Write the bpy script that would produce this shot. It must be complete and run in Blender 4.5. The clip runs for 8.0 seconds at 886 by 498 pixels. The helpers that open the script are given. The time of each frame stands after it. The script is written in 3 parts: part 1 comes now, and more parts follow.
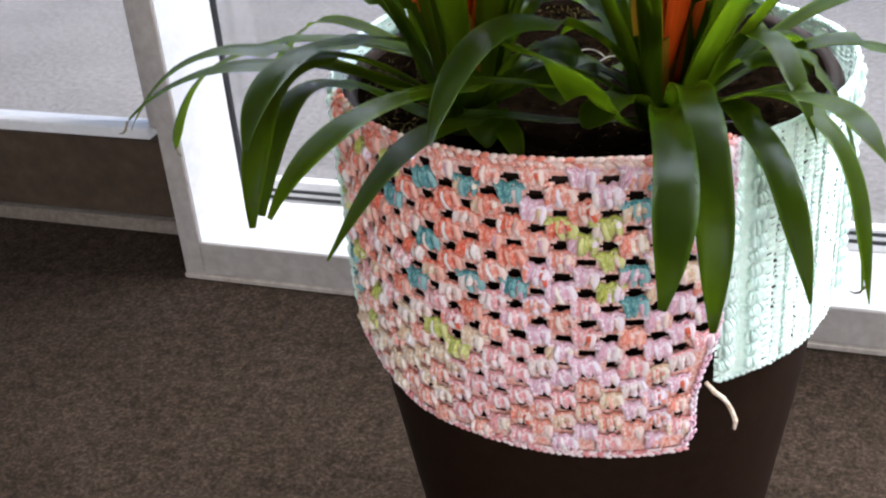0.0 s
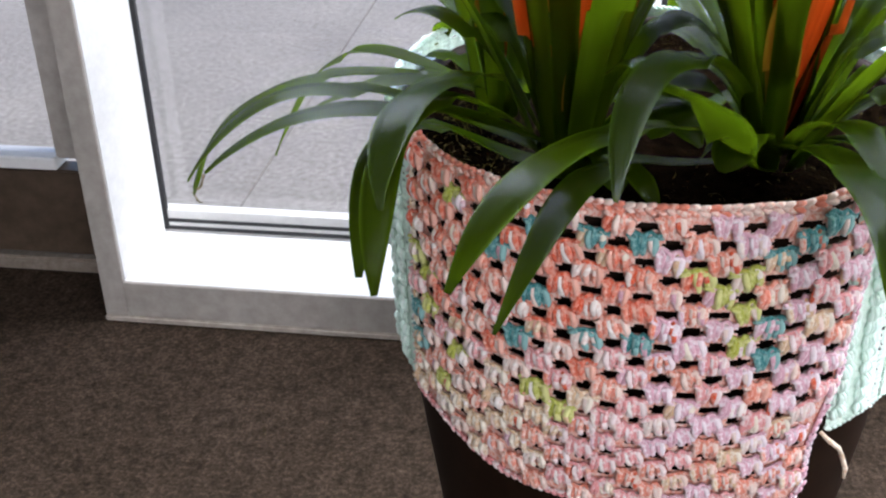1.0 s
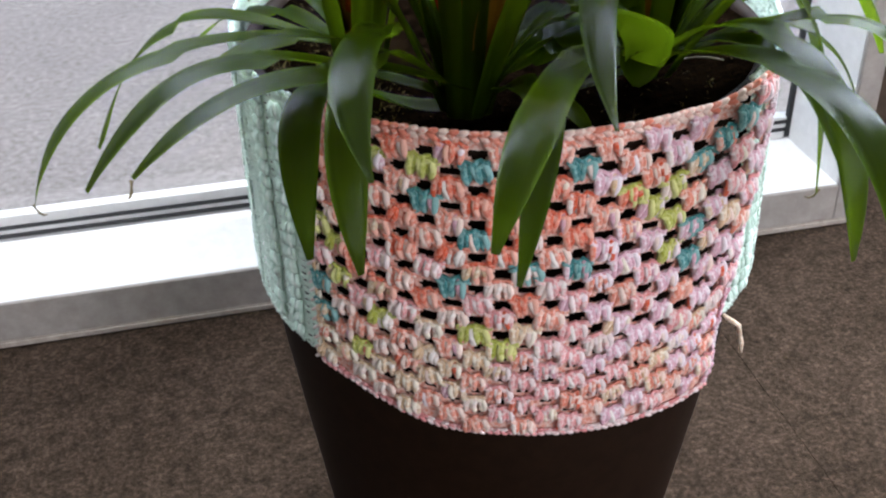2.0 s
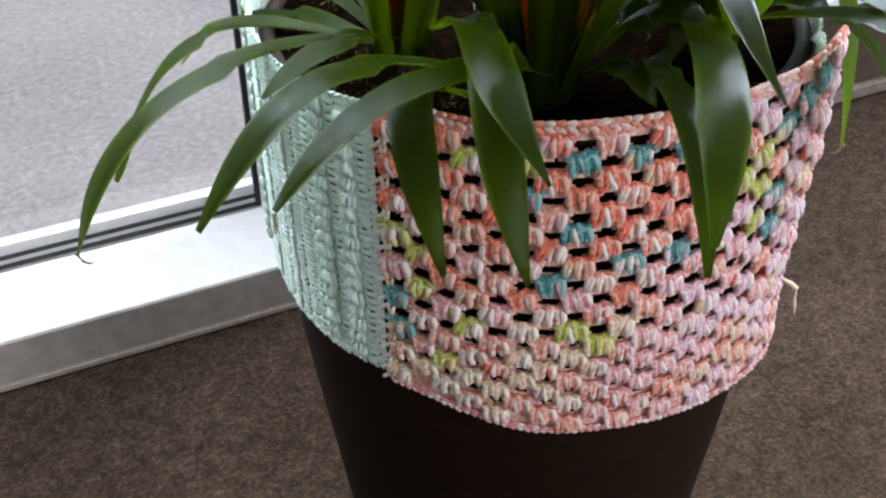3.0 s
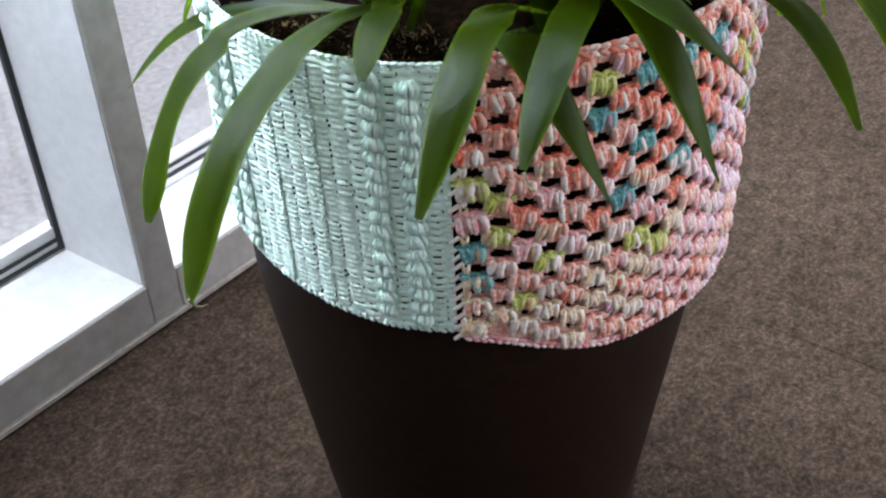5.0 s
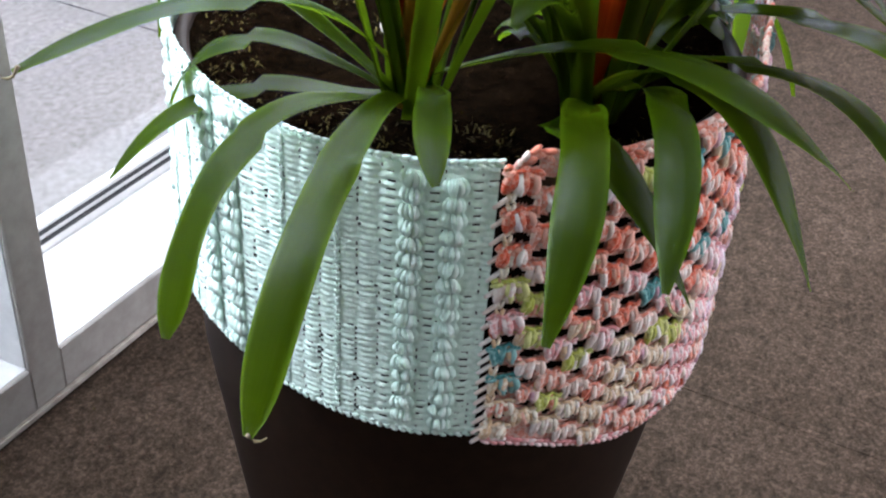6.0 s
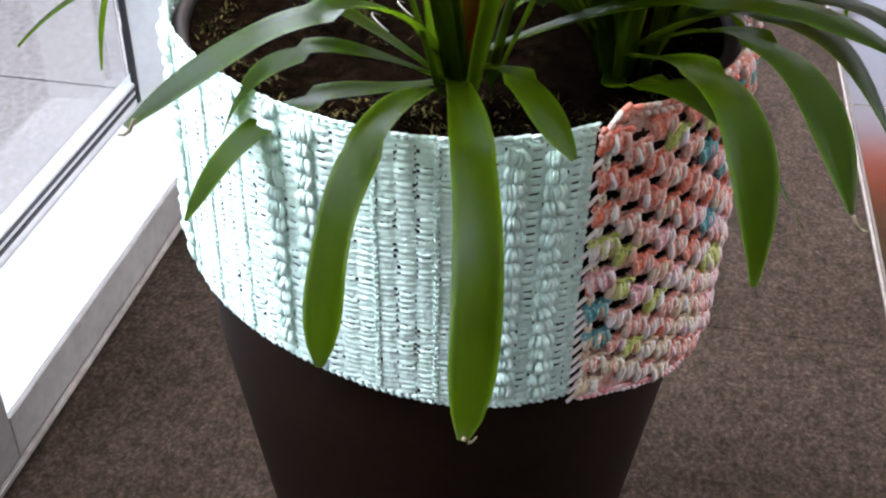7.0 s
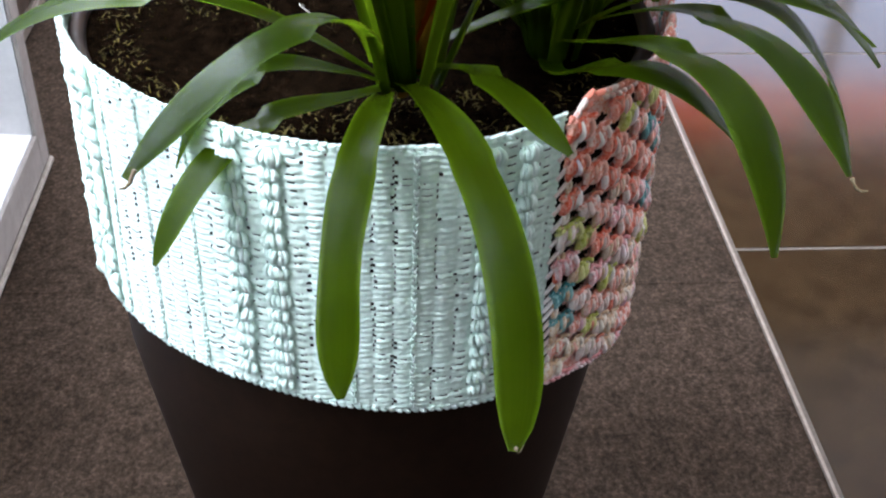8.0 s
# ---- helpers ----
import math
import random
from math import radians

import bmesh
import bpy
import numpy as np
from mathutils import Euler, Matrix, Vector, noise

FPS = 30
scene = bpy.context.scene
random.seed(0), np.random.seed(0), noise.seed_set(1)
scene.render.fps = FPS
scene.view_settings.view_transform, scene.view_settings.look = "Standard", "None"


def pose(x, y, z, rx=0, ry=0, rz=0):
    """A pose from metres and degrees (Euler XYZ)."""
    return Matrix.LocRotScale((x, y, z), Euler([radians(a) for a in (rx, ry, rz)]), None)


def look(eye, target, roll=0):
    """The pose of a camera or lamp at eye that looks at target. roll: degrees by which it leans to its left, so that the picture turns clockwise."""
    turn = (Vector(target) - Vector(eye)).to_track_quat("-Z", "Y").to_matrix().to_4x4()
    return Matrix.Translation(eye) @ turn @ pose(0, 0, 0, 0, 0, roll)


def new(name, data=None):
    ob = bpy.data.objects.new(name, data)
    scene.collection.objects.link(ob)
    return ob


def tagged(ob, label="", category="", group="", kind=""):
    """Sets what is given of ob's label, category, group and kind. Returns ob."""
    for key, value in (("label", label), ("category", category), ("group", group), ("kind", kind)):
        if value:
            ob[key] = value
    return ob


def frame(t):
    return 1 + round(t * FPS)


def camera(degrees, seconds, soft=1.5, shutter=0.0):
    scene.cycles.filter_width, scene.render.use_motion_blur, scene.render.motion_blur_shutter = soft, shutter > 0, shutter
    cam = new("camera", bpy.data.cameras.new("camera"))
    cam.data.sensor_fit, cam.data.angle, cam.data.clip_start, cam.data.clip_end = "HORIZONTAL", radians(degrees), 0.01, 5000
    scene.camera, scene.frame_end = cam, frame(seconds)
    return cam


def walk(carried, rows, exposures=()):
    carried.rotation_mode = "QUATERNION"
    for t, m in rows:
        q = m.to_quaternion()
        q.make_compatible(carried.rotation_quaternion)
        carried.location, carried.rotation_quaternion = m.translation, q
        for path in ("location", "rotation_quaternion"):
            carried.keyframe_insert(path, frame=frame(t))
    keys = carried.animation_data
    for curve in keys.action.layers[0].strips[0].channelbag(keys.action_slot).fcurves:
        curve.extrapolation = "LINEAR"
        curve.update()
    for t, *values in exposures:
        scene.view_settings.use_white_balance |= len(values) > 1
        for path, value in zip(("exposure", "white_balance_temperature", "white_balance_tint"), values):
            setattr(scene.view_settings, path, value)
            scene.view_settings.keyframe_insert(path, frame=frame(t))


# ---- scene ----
cam = camera(42.3, 8.0, soft=2.2)
PATH = [
    (0, 1.0037, -1.4454, 0.9729, 60.476, 4.121, 17.939),
    (0.5, 0.8921, -1.4182, 0.9695, 59.557, 3.397, 13.157),
    (1, 0.7671, -1.4051, 0.9737, 60.270, 1.203, 8.669),
    (1.5, 0.6161, -1.3891, 0.9722, 58.433, -0.260, -6.175),
    (1.7, 0.5801, -1.3860, 0.9768, 57.214, 0.245, -9.636),
    (2.8, 0.4225, -1.2554, 0.9562, 56.605, 0.794, -23.090),
    (3, 0.3666, -1.2474, 0.9617, 55.769, 0.914, -25.724),
    (3.5, 0.3140, -1.2180, 0.9588, 54.709, 0.871, -32.527),
    (4, 0.2854, -1.1449, 0.9522, 54.187, -0.161, -38.283),
    (4.5, 0.1868, -1.0898, 0.9576, 54.331, -0.412, -47.052),
    (4.7, 0.1357, -1.0702, 0.9599, 53.769, 1.967, -49.288),
    (5.8, 0.0654, -0.8953, 0.9608, 54.750, -2.533, -59.274),
    (6, 0.0585, -0.8465, 0.9675, 55.136, -3.297, -62.191),
    (6.5, -0.0167, -0.7191, 0.9866, 55.128, -1.242, -73.540),
    (7, -0.0174, -0.6360, 0.9722, 54.141, -0.669, -79.145),
    (7.5, 0.0264, -0.5957, 0.9728, 54.546, -2.210, -85.779),
    (8, -0.0019, -0.4944, 0.9808, 52.909, -1.586, -93.377),
]
walk(cam, [(t, pose(x, y, z, rx, ry, rz)) for t, x, y, z, rx, ry, rz in PATH], exposures=[(0.0, 1.12, 6250, 14), (3.0, 1.12, 6250, 13), (4.5, 1.32, 5950, 12), (6.5, 1.28, 6050, 15), (8.0, 1.08, 6050, 17)])

# ---- world, sun, daylight ----
world = bpy.data.worlds.new("sky")
scene.world = world
world.use_nodes = True
wn = world.node_tree.nodes
sky = wn.new("ShaderNodeTexSky")
sky.sky_type = "NISHITA"
sky.sun_disc = False
sky.sun_elevation = radians(52)
sky.sun_rotation = radians(90)
world.node_tree.links.new(sky.outputs[0], wn["Background"].inputs[0])
wn["Background"].inputs[1].default_value = 0.15
sun_data = bpy.data.lights.new("sun", "SUN")
sun_data.energy, sun_data.angle, sun_data.color = 2.2, radians(12), (1.0, 0.96, 0.9)
sun = new("sun", sun_data)
sun.matrix_world = look((7, 0.5, 9), (0, 0, 0))


def area(name, eye, target, w, h, watts, colour):
    d = bpy.data.lights.new(name, "AREA")
    d.shape, d.size, d.size_y, d.energy, d.color = "RECTANGLE", w, h, watts, colour
    ob = new(name, d)
    ob.matrix_world = look(eye, target)
    return ob


# daylight in the upper part of the openings of the glazed wall, and in the window at the far end
area("daylight_window", (0.76, 0.12, 1.72), (0.76, -3, 1.1), 1.4, 1.1, 66, (0.88, 0.95, 1.0))
area("daylight_door_a", (-0.75, 0.12, 1.72), (-0.75, -3, 1.4), 1.2, 1.1, 4, (0.88, 0.95, 1.0))
area("daylight_door_b", (2.3, 0.12, 1.72), (2.3, -3, 0.8), 1.2, 1.1, 82, (0.88, 0.95, 1.0))
area("daylight_far_end", (4.33, -2.4, 0.955), (0, -1.6, 0.3), 4.2, 1.36, 10, (0.98, 0.98, 1.0))
# added fill lamp in front of the south wall, which has no window
area("fill_back", (2.4, -5.5, 1.55), (1.2, 0, 0.9), 3.0, 1.9, 92, (0.96, 0.97, 1.0))


# ---- materials ----
def mat(name, rough=0.6, metal=0.0, spec=0.5):
    m = bpy.data.materials.new(name)
    m.use_nodes = True
    b = m.node_tree.nodes["Principled BSDF"]
    b.inputs["Roughness"].default_value = rough
    b.inputs["Metallic"].default_value = metal
    b.inputs["Specular IOR Level"].default_value = spec
    return m, m.node_tree, b


def ramp(nt, src, stops):
    r = nt.nodes.new("ShaderNodeValToRGB")
    el = r.color_ramp.elements
    while len(el) < len(stops):
        el.new(0.5)
    for e, (p, c) in zip(el, stops):
        e.position, e.color = p, (*c, 1)
    nt.links.new(src, r.inputs[0])
    return r.outputs[0]


def noise_tex(nt, scale, detail=4.0, rough=0.55, stretch=None, obj=False):
    tc = nt.nodes.new("ShaderNodeTexCoord")
    src = tc.outputs["Object"]
    if stretch:
        mp = nt.nodes.new("ShaderNodeMapping")
        mp.inputs["Scale"].default_value = stretch
        nt.links.new(src, mp.inputs[0])
        src = mp.outputs[0]
    n = nt.nodes.new("ShaderNodeTexNoise")
    n.inputs["Scale"].default_value = scale
    n.inputs["Detail"].default_value = detail
    n.inputs["Roughness"].default_value = rough
    nt.links.new(src, n.inputs["Vector"])
    return n.outputs[0]


def mixc(nt, a, b, fac, mode="MIX"):
    m = nt.nodes.new("ShaderNodeMix")
    m.data_type, m.blend_type = "RGBA", mode
    for sock, v in ((m.inputs["Factor"], fac), (m.inputs["A"], a), (m.inputs["B"], b)):
        if isinstance(v, (int, float)):
            sock.default_value = v
        elif isinstance(v, tuple):
            sock.default_value = (*v, 1)
        else:
            nt.links.new(v, sock)
    return m.outputs["Result"]


def bump(nt, b, height, strength, dist):
    n = nt.nodes.new("ShaderNodeBump")
    n.inputs["Strength"].default_value, n.inputs["Distance"].default_value = strength, dist
    nt.links.new(height, n.inputs["Height"])
    nt.links.new(n.outputs[0], b.inputs["Normal"])


def two_scale(name, dark, light, fine, coarse, rough, spec=0.5, bump_d=0.0, bump_s=0.5, metal=0.0, stretch=None, lo=0.35, hi=0.65):
    """Colour varied by a coarse and a fine noise, with a fine relief."""
    m, nt, b = mat(name, rough, metal, spec)
    f = noise_tex(nt, fine, 5.0, 0.65, stretch)
    c = noise_tex(nt, coarse, 3.0, 0.5)
    col = ramp(nt, f, [(lo, dark), (hi, light)])
    shade = ramp(nt, c, [(0.3, (0.86, 0.86, 0.86)), (0.7, (1.0, 1.0, 1.0))])
    nt.links.new(mixc(nt, col, shade, 1.0, "MULTIPLY"), b.inputs["Base Color"])
    if bump_d:
        bump(nt, b, f, bump_s, bump_d)
    return m


def carpet():
    m, nt, b = mat("carpet_pile", 0.97, 0.0, 0.08)
    f = noise_tex(nt, 150.0, 6.0, 0.8)
    g = noise_tex(nt, 45.0, 3.0, 0.6)
    c = noise_tex(nt, 5.0, 3.0, 0.55)
    col = ramp(nt, f, [(0.34, (0.0155, 0.0100, 0.0063)), (0.5, (0.0375, 0.0252, 0.0172)), (0.68, (0.094, 0.0650, 0.0465))])
    blot = ramp(nt, g, [(0.34, (0.64, 0.62, 0.6)), (0.66, (1.28, 1.26, 1.24))])
    wide = ramp(nt, c, [(0.3, (0.74, 0.72, 0.69)), (0.7, (1.08, 1.08, 1.08))])
    nt.links.new(mixc(nt, mixc(nt, col, blot, 1.0, "MULTIPLY"), wide, 1.0, "MULTIPLY"), b.inputs["Base Color"])
    bump(nt, b, f, 0.9, 0.005)
    return m


M_CARPET = carpet()
M_TILE = two_scale("brown_floor_tile", (0.016, 0.0080, 0.0026), (0.030, 0.0165, 0.0062), 24.0, 3.0, 0.13, 0.62)
M_GROUT = two_scale("tile_grout", (0.07, 0.055, 0.042), (0.11, 0.09, 0.072), 200.0, 9.0, 0.9)
M_STRIP = two_scale("trim_strip_metal", (0.24, 0.19, 0.15), (0.36, 0.30, 0.25), 90.0, 6.0, 0.4, 0.5, metal=0.35)
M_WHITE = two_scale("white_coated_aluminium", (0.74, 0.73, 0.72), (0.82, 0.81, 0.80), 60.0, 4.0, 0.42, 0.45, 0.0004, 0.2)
# grey puts the shade of the frame's room side into its colour
M_GREY = two_scale("shaded_frame_grey", (0.35, 0.315, 0.28), (0.44, 0.40, 0.365), 40.0, 5.0, 0.5, 0.4, 0.0005, 0.2)
M_GASKET = two_scale("black_rubber_gasket", (0.01, 0.01, 0.012), (0.02, 0.02, 0.022), 80.0, 9.0, 0.5)
def paving():
    m, nt, b = mat("pale_concrete_paving", 0.92, 0.0, 0.2)
    f = noise_tex(nt, 70.0, 6.0, 0.75)
    c = noise_tex(nt, 2.2, 4.0, 0.6)
    col = ramp(nt, f, [(0.34, (0.26, 0.24, 0.21)), (0.5, (0.38, 0.355, 0.325)), (0.66, (0.50, 0.475, 0.44))])
    wide = ramp(nt, c, [(0.3, (0.78, 0.78, 0.79)), (0.7, (1.0, 1.0, 1.0))])
    info = nt.nodes.new("ShaderNodeObjectInfo")
    tone = ramp(nt, info.outputs["Random"], [(0.0, (0.9, 0.9, 0.9)), (1.0, (1.0, 1.0, 1.0))])
    nt.links.new(mixc(nt, mixc(nt, col, wide, 1.0, "MULTIPLY"), tone, 1.0, "MULTIPLY"), b.inputs["Base Color"])
    bump(nt, b, f, 0.7, 0.005)
    return m


M_PAVE = paving()
M_WALL = two_scale("painted_room_wall", (0.46, 0.45, 0.44), (0.54, 0.53, 0.52), 70.0, 2.0, 0.8, 0.3, 0.0006, 0.3)
M_CEIL = two_scale("room_ceiling", (0.5, 0.49, 0.48), (0.56, 0.55, 0.54), 70.0, 2.0, 0.9, 0.2)
m_blind, nt_, b_ = mat("orange_blind_cloth", 0.8)
weave_ = noise_tex(nt_, 40.0, 3.0)
cloth_ = nt_.nodes.new("ShaderNodeBsdfTranslucent")
nt_.links.new(ramp(nt_, weave_, [(0.3, (0.95, 0.22, 0.008)), (0.7, (1.0, 0.30, 0.015))]), cloth_.inputs["Color"])
nt_.links.new(cloth_.outputs[0], nt_.nodes["Material Output"].inputs[0])
M_ORANGE = m_blind
M_DARK = two_scale("dark_fascia", (0.07, 0.05, 0.04), (0.1, 0.075, 0.06), 20.0, 2.0, 0.6)
M_POT = two_scale("dark_brown_glazed_pot", (0.011, 0.0048, 0.0022), (0.017, 0.0078, 0.0038), 70.0, 5.0, 0.6, 0.1, 0.0004, 0.2)
m_glass, nt_, b_ = mat("window_glass", 0.0)
b_.inputs["Transmission Weight"].default_value = 1.0
b_.inputs["IOR"].default_value = 1.45
M_GLASS = m_glass


# ---- building helpers ----
def mesh_ob(name, bm, material, parent=None, smooth=False, label=""):
    me = bpy.data.meshes.new(name)
    bm.to_mesh(me)
    bm.free()
    for m in material if isinstance(material, (list, tuple)) else [material]:
        me.materials.append(m)
    if smooth:
        for p in me.polygons:
            p.use_smooth = True
    ob = new(name, me)
    if parent:
        ob.parent = parent
    if label:
        tagged(ob, label)
    return ob


def part(name, bm, material, parent, label="", smooth=False):
    return mesh_ob(name, bm, material, parent, smooth, label)


def add_box(bm, x0, x1, y0, y1, z0, z1, bevel=0.0):
    r = bmesh.ops.create_cube(bm, size=1.0, matrix=Matrix.LocRotScale(((x0 + x1) / 2, (y0 + y1) / 2, (z0 + z1) / 2), None, (x1 - x0, y1 - y0, z1 - z0)))
    if bevel:
        es = {e for v in r["verts"] for e in v.link_edges}
        bmesh.ops.bevel(bm, geom=list(es), offset=bevel, segments=2, affect="EDGES")
    return bm


def box(x0, x1, y0, y1, z0, z1, bevel=0.0):
    return add_box(bmesh.new(), x0, x1, y0, y1, z0, z1, bevel)


def grid_surface(fn, nu, nv, wrap=False):
    """A sheet of nu x nv cells from fn(u, v), u and v from 0 to 1."""
    bm = bmesh.new()
    cols = nu if wrap else nu + 1
    vs = [[bm.verts.new(fn(i / nu, j / nv)) for j in range(nv + 1)] for i in range(cols)]
    for i in range(nu):
        for j in range(nv):
            a, b = vs[i], vs[(i + 1) % cols]
            bm.faces.new((a[j], b[j], b[j + 1], a[j + 1]))
    bmesh.ops.recalc_face_normals(bm, faces=bm.faces)
    return bm


def lathe(profile, seg=96):
    n = len(profile) - 1
    return grid_surface(lambda u, v: (profile[round(v * n)][0] * math.cos(u * math.tau), profile[round(v * n)][0] * math.sin(u * math.tau), profile[round(v * n)][1]), seg, n, True)


def empty(name, x=0, y=0, z=0):
    ob = new(name)
    ob.location = (x, y, z)
    ob.empty_display_size = 0.05
    return ob


# ---- the room ----
WALL_Y = 0.133
floor = empty("floor")
tagged(floor, "grey-brown short-pile carpet floor with faint seams", "floor", kind="structure")
for x0, x1 in ((-4.0, -0.7955), (-0.7950, 1.2057), (1.2062, 3.2057), (3.2062, 4.2)):
    part("carpet_strip", box(x0, x1, -1.008, WALL_Y, -0.06, 0.0, 0.0005), M_CARPET, floor)
ground = tagged(mesh_ob("ground", box(-90, 90, -90, 90, -0.14, -0.082), M_PAVE), "pale grey concrete paving outside the windows", "paving", kind="structure")
# ---- glazed wall ----
F0, F1 = 0.0, 1.534
M_BEAD = two_scale("aged_sealant", (0.36, 0.31, 0.26), (0.5, 0.44, 0.38), 60.0, 6.0, 0.7, 0.3, 0.001, 0.4)


def glazed_unit():
    g = empty("window_1")
    tagged(g, "white aluminium two-pane window box standing on the carpet", "window", kind="structure")
    # front face of the frame, its shade put into the grey: plinth, jambs and mullion
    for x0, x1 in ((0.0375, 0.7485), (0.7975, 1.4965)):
        part("plinth", box(x0, x1, 0.0, 0.006, 0.0, 0.069, 0.0012), M_GREY, g, "plinth, its shaded room side coloured grey-beige")
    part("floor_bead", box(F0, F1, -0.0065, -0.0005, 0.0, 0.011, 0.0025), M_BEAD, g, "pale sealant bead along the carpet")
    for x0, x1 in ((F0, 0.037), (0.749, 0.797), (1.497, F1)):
        part("jamb", box(x0, x1, 0.0, 0.006, 0.0, 2.35, 0.0012), M_GREY, g, "upright, its shaded room side coloured grey-beige")
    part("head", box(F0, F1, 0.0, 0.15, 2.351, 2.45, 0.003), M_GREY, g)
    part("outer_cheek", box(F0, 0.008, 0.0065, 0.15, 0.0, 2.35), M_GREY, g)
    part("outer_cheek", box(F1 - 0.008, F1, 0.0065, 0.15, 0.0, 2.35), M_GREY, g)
    for x0, x1 in ((0.037, 0.749), (0.797, 1.497)):
        # sloping sill
        bm = bmesh.new()
        c = [(x0, 0.0065, 0.0), (x1, 0.0065, 0.0), (x1, 0.0065, 0.0685), (x0, 0.0065, 0.0685)]
        d = [(x0, 0.128, 0.0), (x1, 0.128, 0.0), (x1, 0.128, 0.092), (x0, 0.128, 0.092)]
        a, b = [bm.verts.new(v) for v in c], [bm.verts.new(v) for v in d]
        for i in range(4):
            bm.faces.new((a[i], a[(i + 1) % 4], b[(i + 1) % 4], b[i]))
        bm.faces.new(a[::-1]), bm.faces.new(b)
        bmesh.ops.recalc_face_normals(bm, faces=bm.faces)
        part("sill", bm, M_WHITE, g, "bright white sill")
        # reveals
        for s, xa, xb in ((1, x0 - 0.028, x0 + 0.001), (-1, x1 - 0.001, x1 + 0.028)):
            bm = bmesh.new()
            e = 0.024 * s
            if s > 0:
                q = [(xa, 0.0065), (xb, 0.0065), (xb + e, 0.128), (xa, 0.128)]
            else:
                q = [(xa, 0.0065), (xb, 0.0065), (xb, 0.128), (xa + e, 0.128)]
            lo = [bm.verts.new((x, y, 0.07)) for x, y in q]
            hi = [bm.verts.new((x, y, 2.35)) for x, y in q]
            for i in range(4):
                bm.faces.new((lo[i], lo[(i + 1) % 4], hi[(i + 1) % 4], hi[i]))
            bm.faces.new(lo[::-1]), bm.faces.new(hi)
            bmesh.ops.recalc_face_normals(bm, faces=bm.faces)
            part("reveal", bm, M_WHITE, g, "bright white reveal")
        # glazing bead and two black seals along the foot, one up each side
        part("bead", box(x0, x1, 0.129, 0.150, 0.06, 0.130, 0.001), M_WHITE, g)
        up = 0.011 if x0 > 0.7 else 0.001
        for dz, dy in ((0.0945 + up, 0.1265), (0.108 + up, 0.127)):
            part("gasket", box(x0 + 0.022, x1 - 0.022, dy, dy + 0.006, dz, dz + 0.0055), M_GASKET, g, "black rubber seal")
        part("gasket", box(x0 + 0.0245, x0 + 0.032, 0.126, 0.134, 0.095, 2.34), M_GASKET, g, "black rubber seal")
        part("gasket", box(x1 - 0.032, x1 - 0.0245, 0.126, 0.134, 0.095, 2.34), M_GASKET, g, "black rubber seal")
        p = part("pane", box(x0 + 0.01, x1 - 0.01, 0.151, 0.157, 0.1, 2.35), M_GLASS, g, "clear glass pane")
        p.visible_shadow = False


glazed_unit()


def glazed_door(name, x0, x1):
    d = empty(name, 0, 0, 0)
    tagged(d, "closed glazed door with a brown-grey bottom rail", "door", kind="structure")
    part("threshold", box(x0, x1, 0.127, 0.19, 0.0, 0.026, 0.004), M_STRIP, d, "pale threshold strip")
    part("bottom_rail", box(x0 + 0.004, x1 - 0.004, 0.136, 0.176, 0.031, 0.186, 0.003), M_DOOR, d)
    part("glazing_bead", box(x0 + 0.107, x1 - 0.107, 0.133, 0.18, 0.187, 0.208, 0.002), M_WHITE, d)
    for a, b in ((x0 + 0.004, x0 + 0.105), (x1 - 0.105, x1 - 0.004)):
        part("stile", box(a, b, 0.134, 0.178, 0.2085, 2.3, 0.003), M_GREY, d)
    part("top_rail", box(x0 + 0.004, x1 - 0.004, 0.136, 0.176, 2.301, 2.4, 0.003), M_DOOR, d)
    p = part("pane", box(x0 + 0.09, x1 - 0.09, 0.153, 0.159, 0.2, 2.3), M_GLASS, d, "clear glass pane")
    p.visible_shadow = False
    return d


M_DOOR = two_scale("brown_grey_door_paint", (0.055, 0.036, 0.023), (0.09, 0.062, 0.042), 35.0, 4.0, 0.45, 0.4, 0.0004, 0.2)
glazed_door("door_1", -1.36, -0.002)
glazed_door("door_2", 1.536, 2.9)
# wall above and beside the glazing
bm = bmesh.new()
add_box(bm, -4.0, -1.37, 0.10, 0.30, -0.05, 2.8)
add_box(bm, 2.91, 4.35, 0.10, 0.30, -0.05, 2.8)
add_box(bm, -1.37, 2.91, 0.10, 0.30, 2.452, 2.8)
tagged(mesh_ob("wall_north", bm, M_WALL), "painted wall round the glazing", "wall", kind="structure")
tagged(mesh_ob("wall_west", box(-4.15, -4.002, -5.6, 0.3, -0.05, 2.8), M_WALL), "plain painted wall", "wall", kind="structure")
tagged(mesh_ob("wall_south", box(-4.15, 4.35, -5.75, -5.602, -0.05, 2.8), M_WALL), "plain painted wall", "wall", kind="structure")
tagged(mesh_ob("ceiling", box(-4.15, 4.35, -5.75, 0.3, 2.801, 2.95), M_CEIL), "plain ceiling", "ceiling", kind="structure")
# far end with its wide window and an orange blind in the upper part
EX = 4.2
bm = bmesh.new()
add_box(bm, EX, EX + 0.15, -5.6, 0.1, 1.66, 2.8)
add_box(bm, EX, EX + 0.15, -5.6, -4.6, -0.05, 1.66)
add_box(bm, EX, EX + 0.15, -0.2, 0.1, -0.05, 1.66)
add_box(bm, EX, EX + 0.15, -4.6, -0.2, -0.05, 0.25)
tagged(mesh_ob("wall_east", bm, M_DARK), "dark end wall with a wide window opening", "wall", kind="structure")
win = empty("window_2")
tagged(win, "wide far window with thin uprights", "window", kind="structure")
for y in (-4.55, -3.5, -2.45, -1.4, -0.35):
    part("upright", box(EX + 0.03, EX + 0.09, y - 0.03, y + 0.03, 0.252, 1.655, 0.004), M_GREY, win)
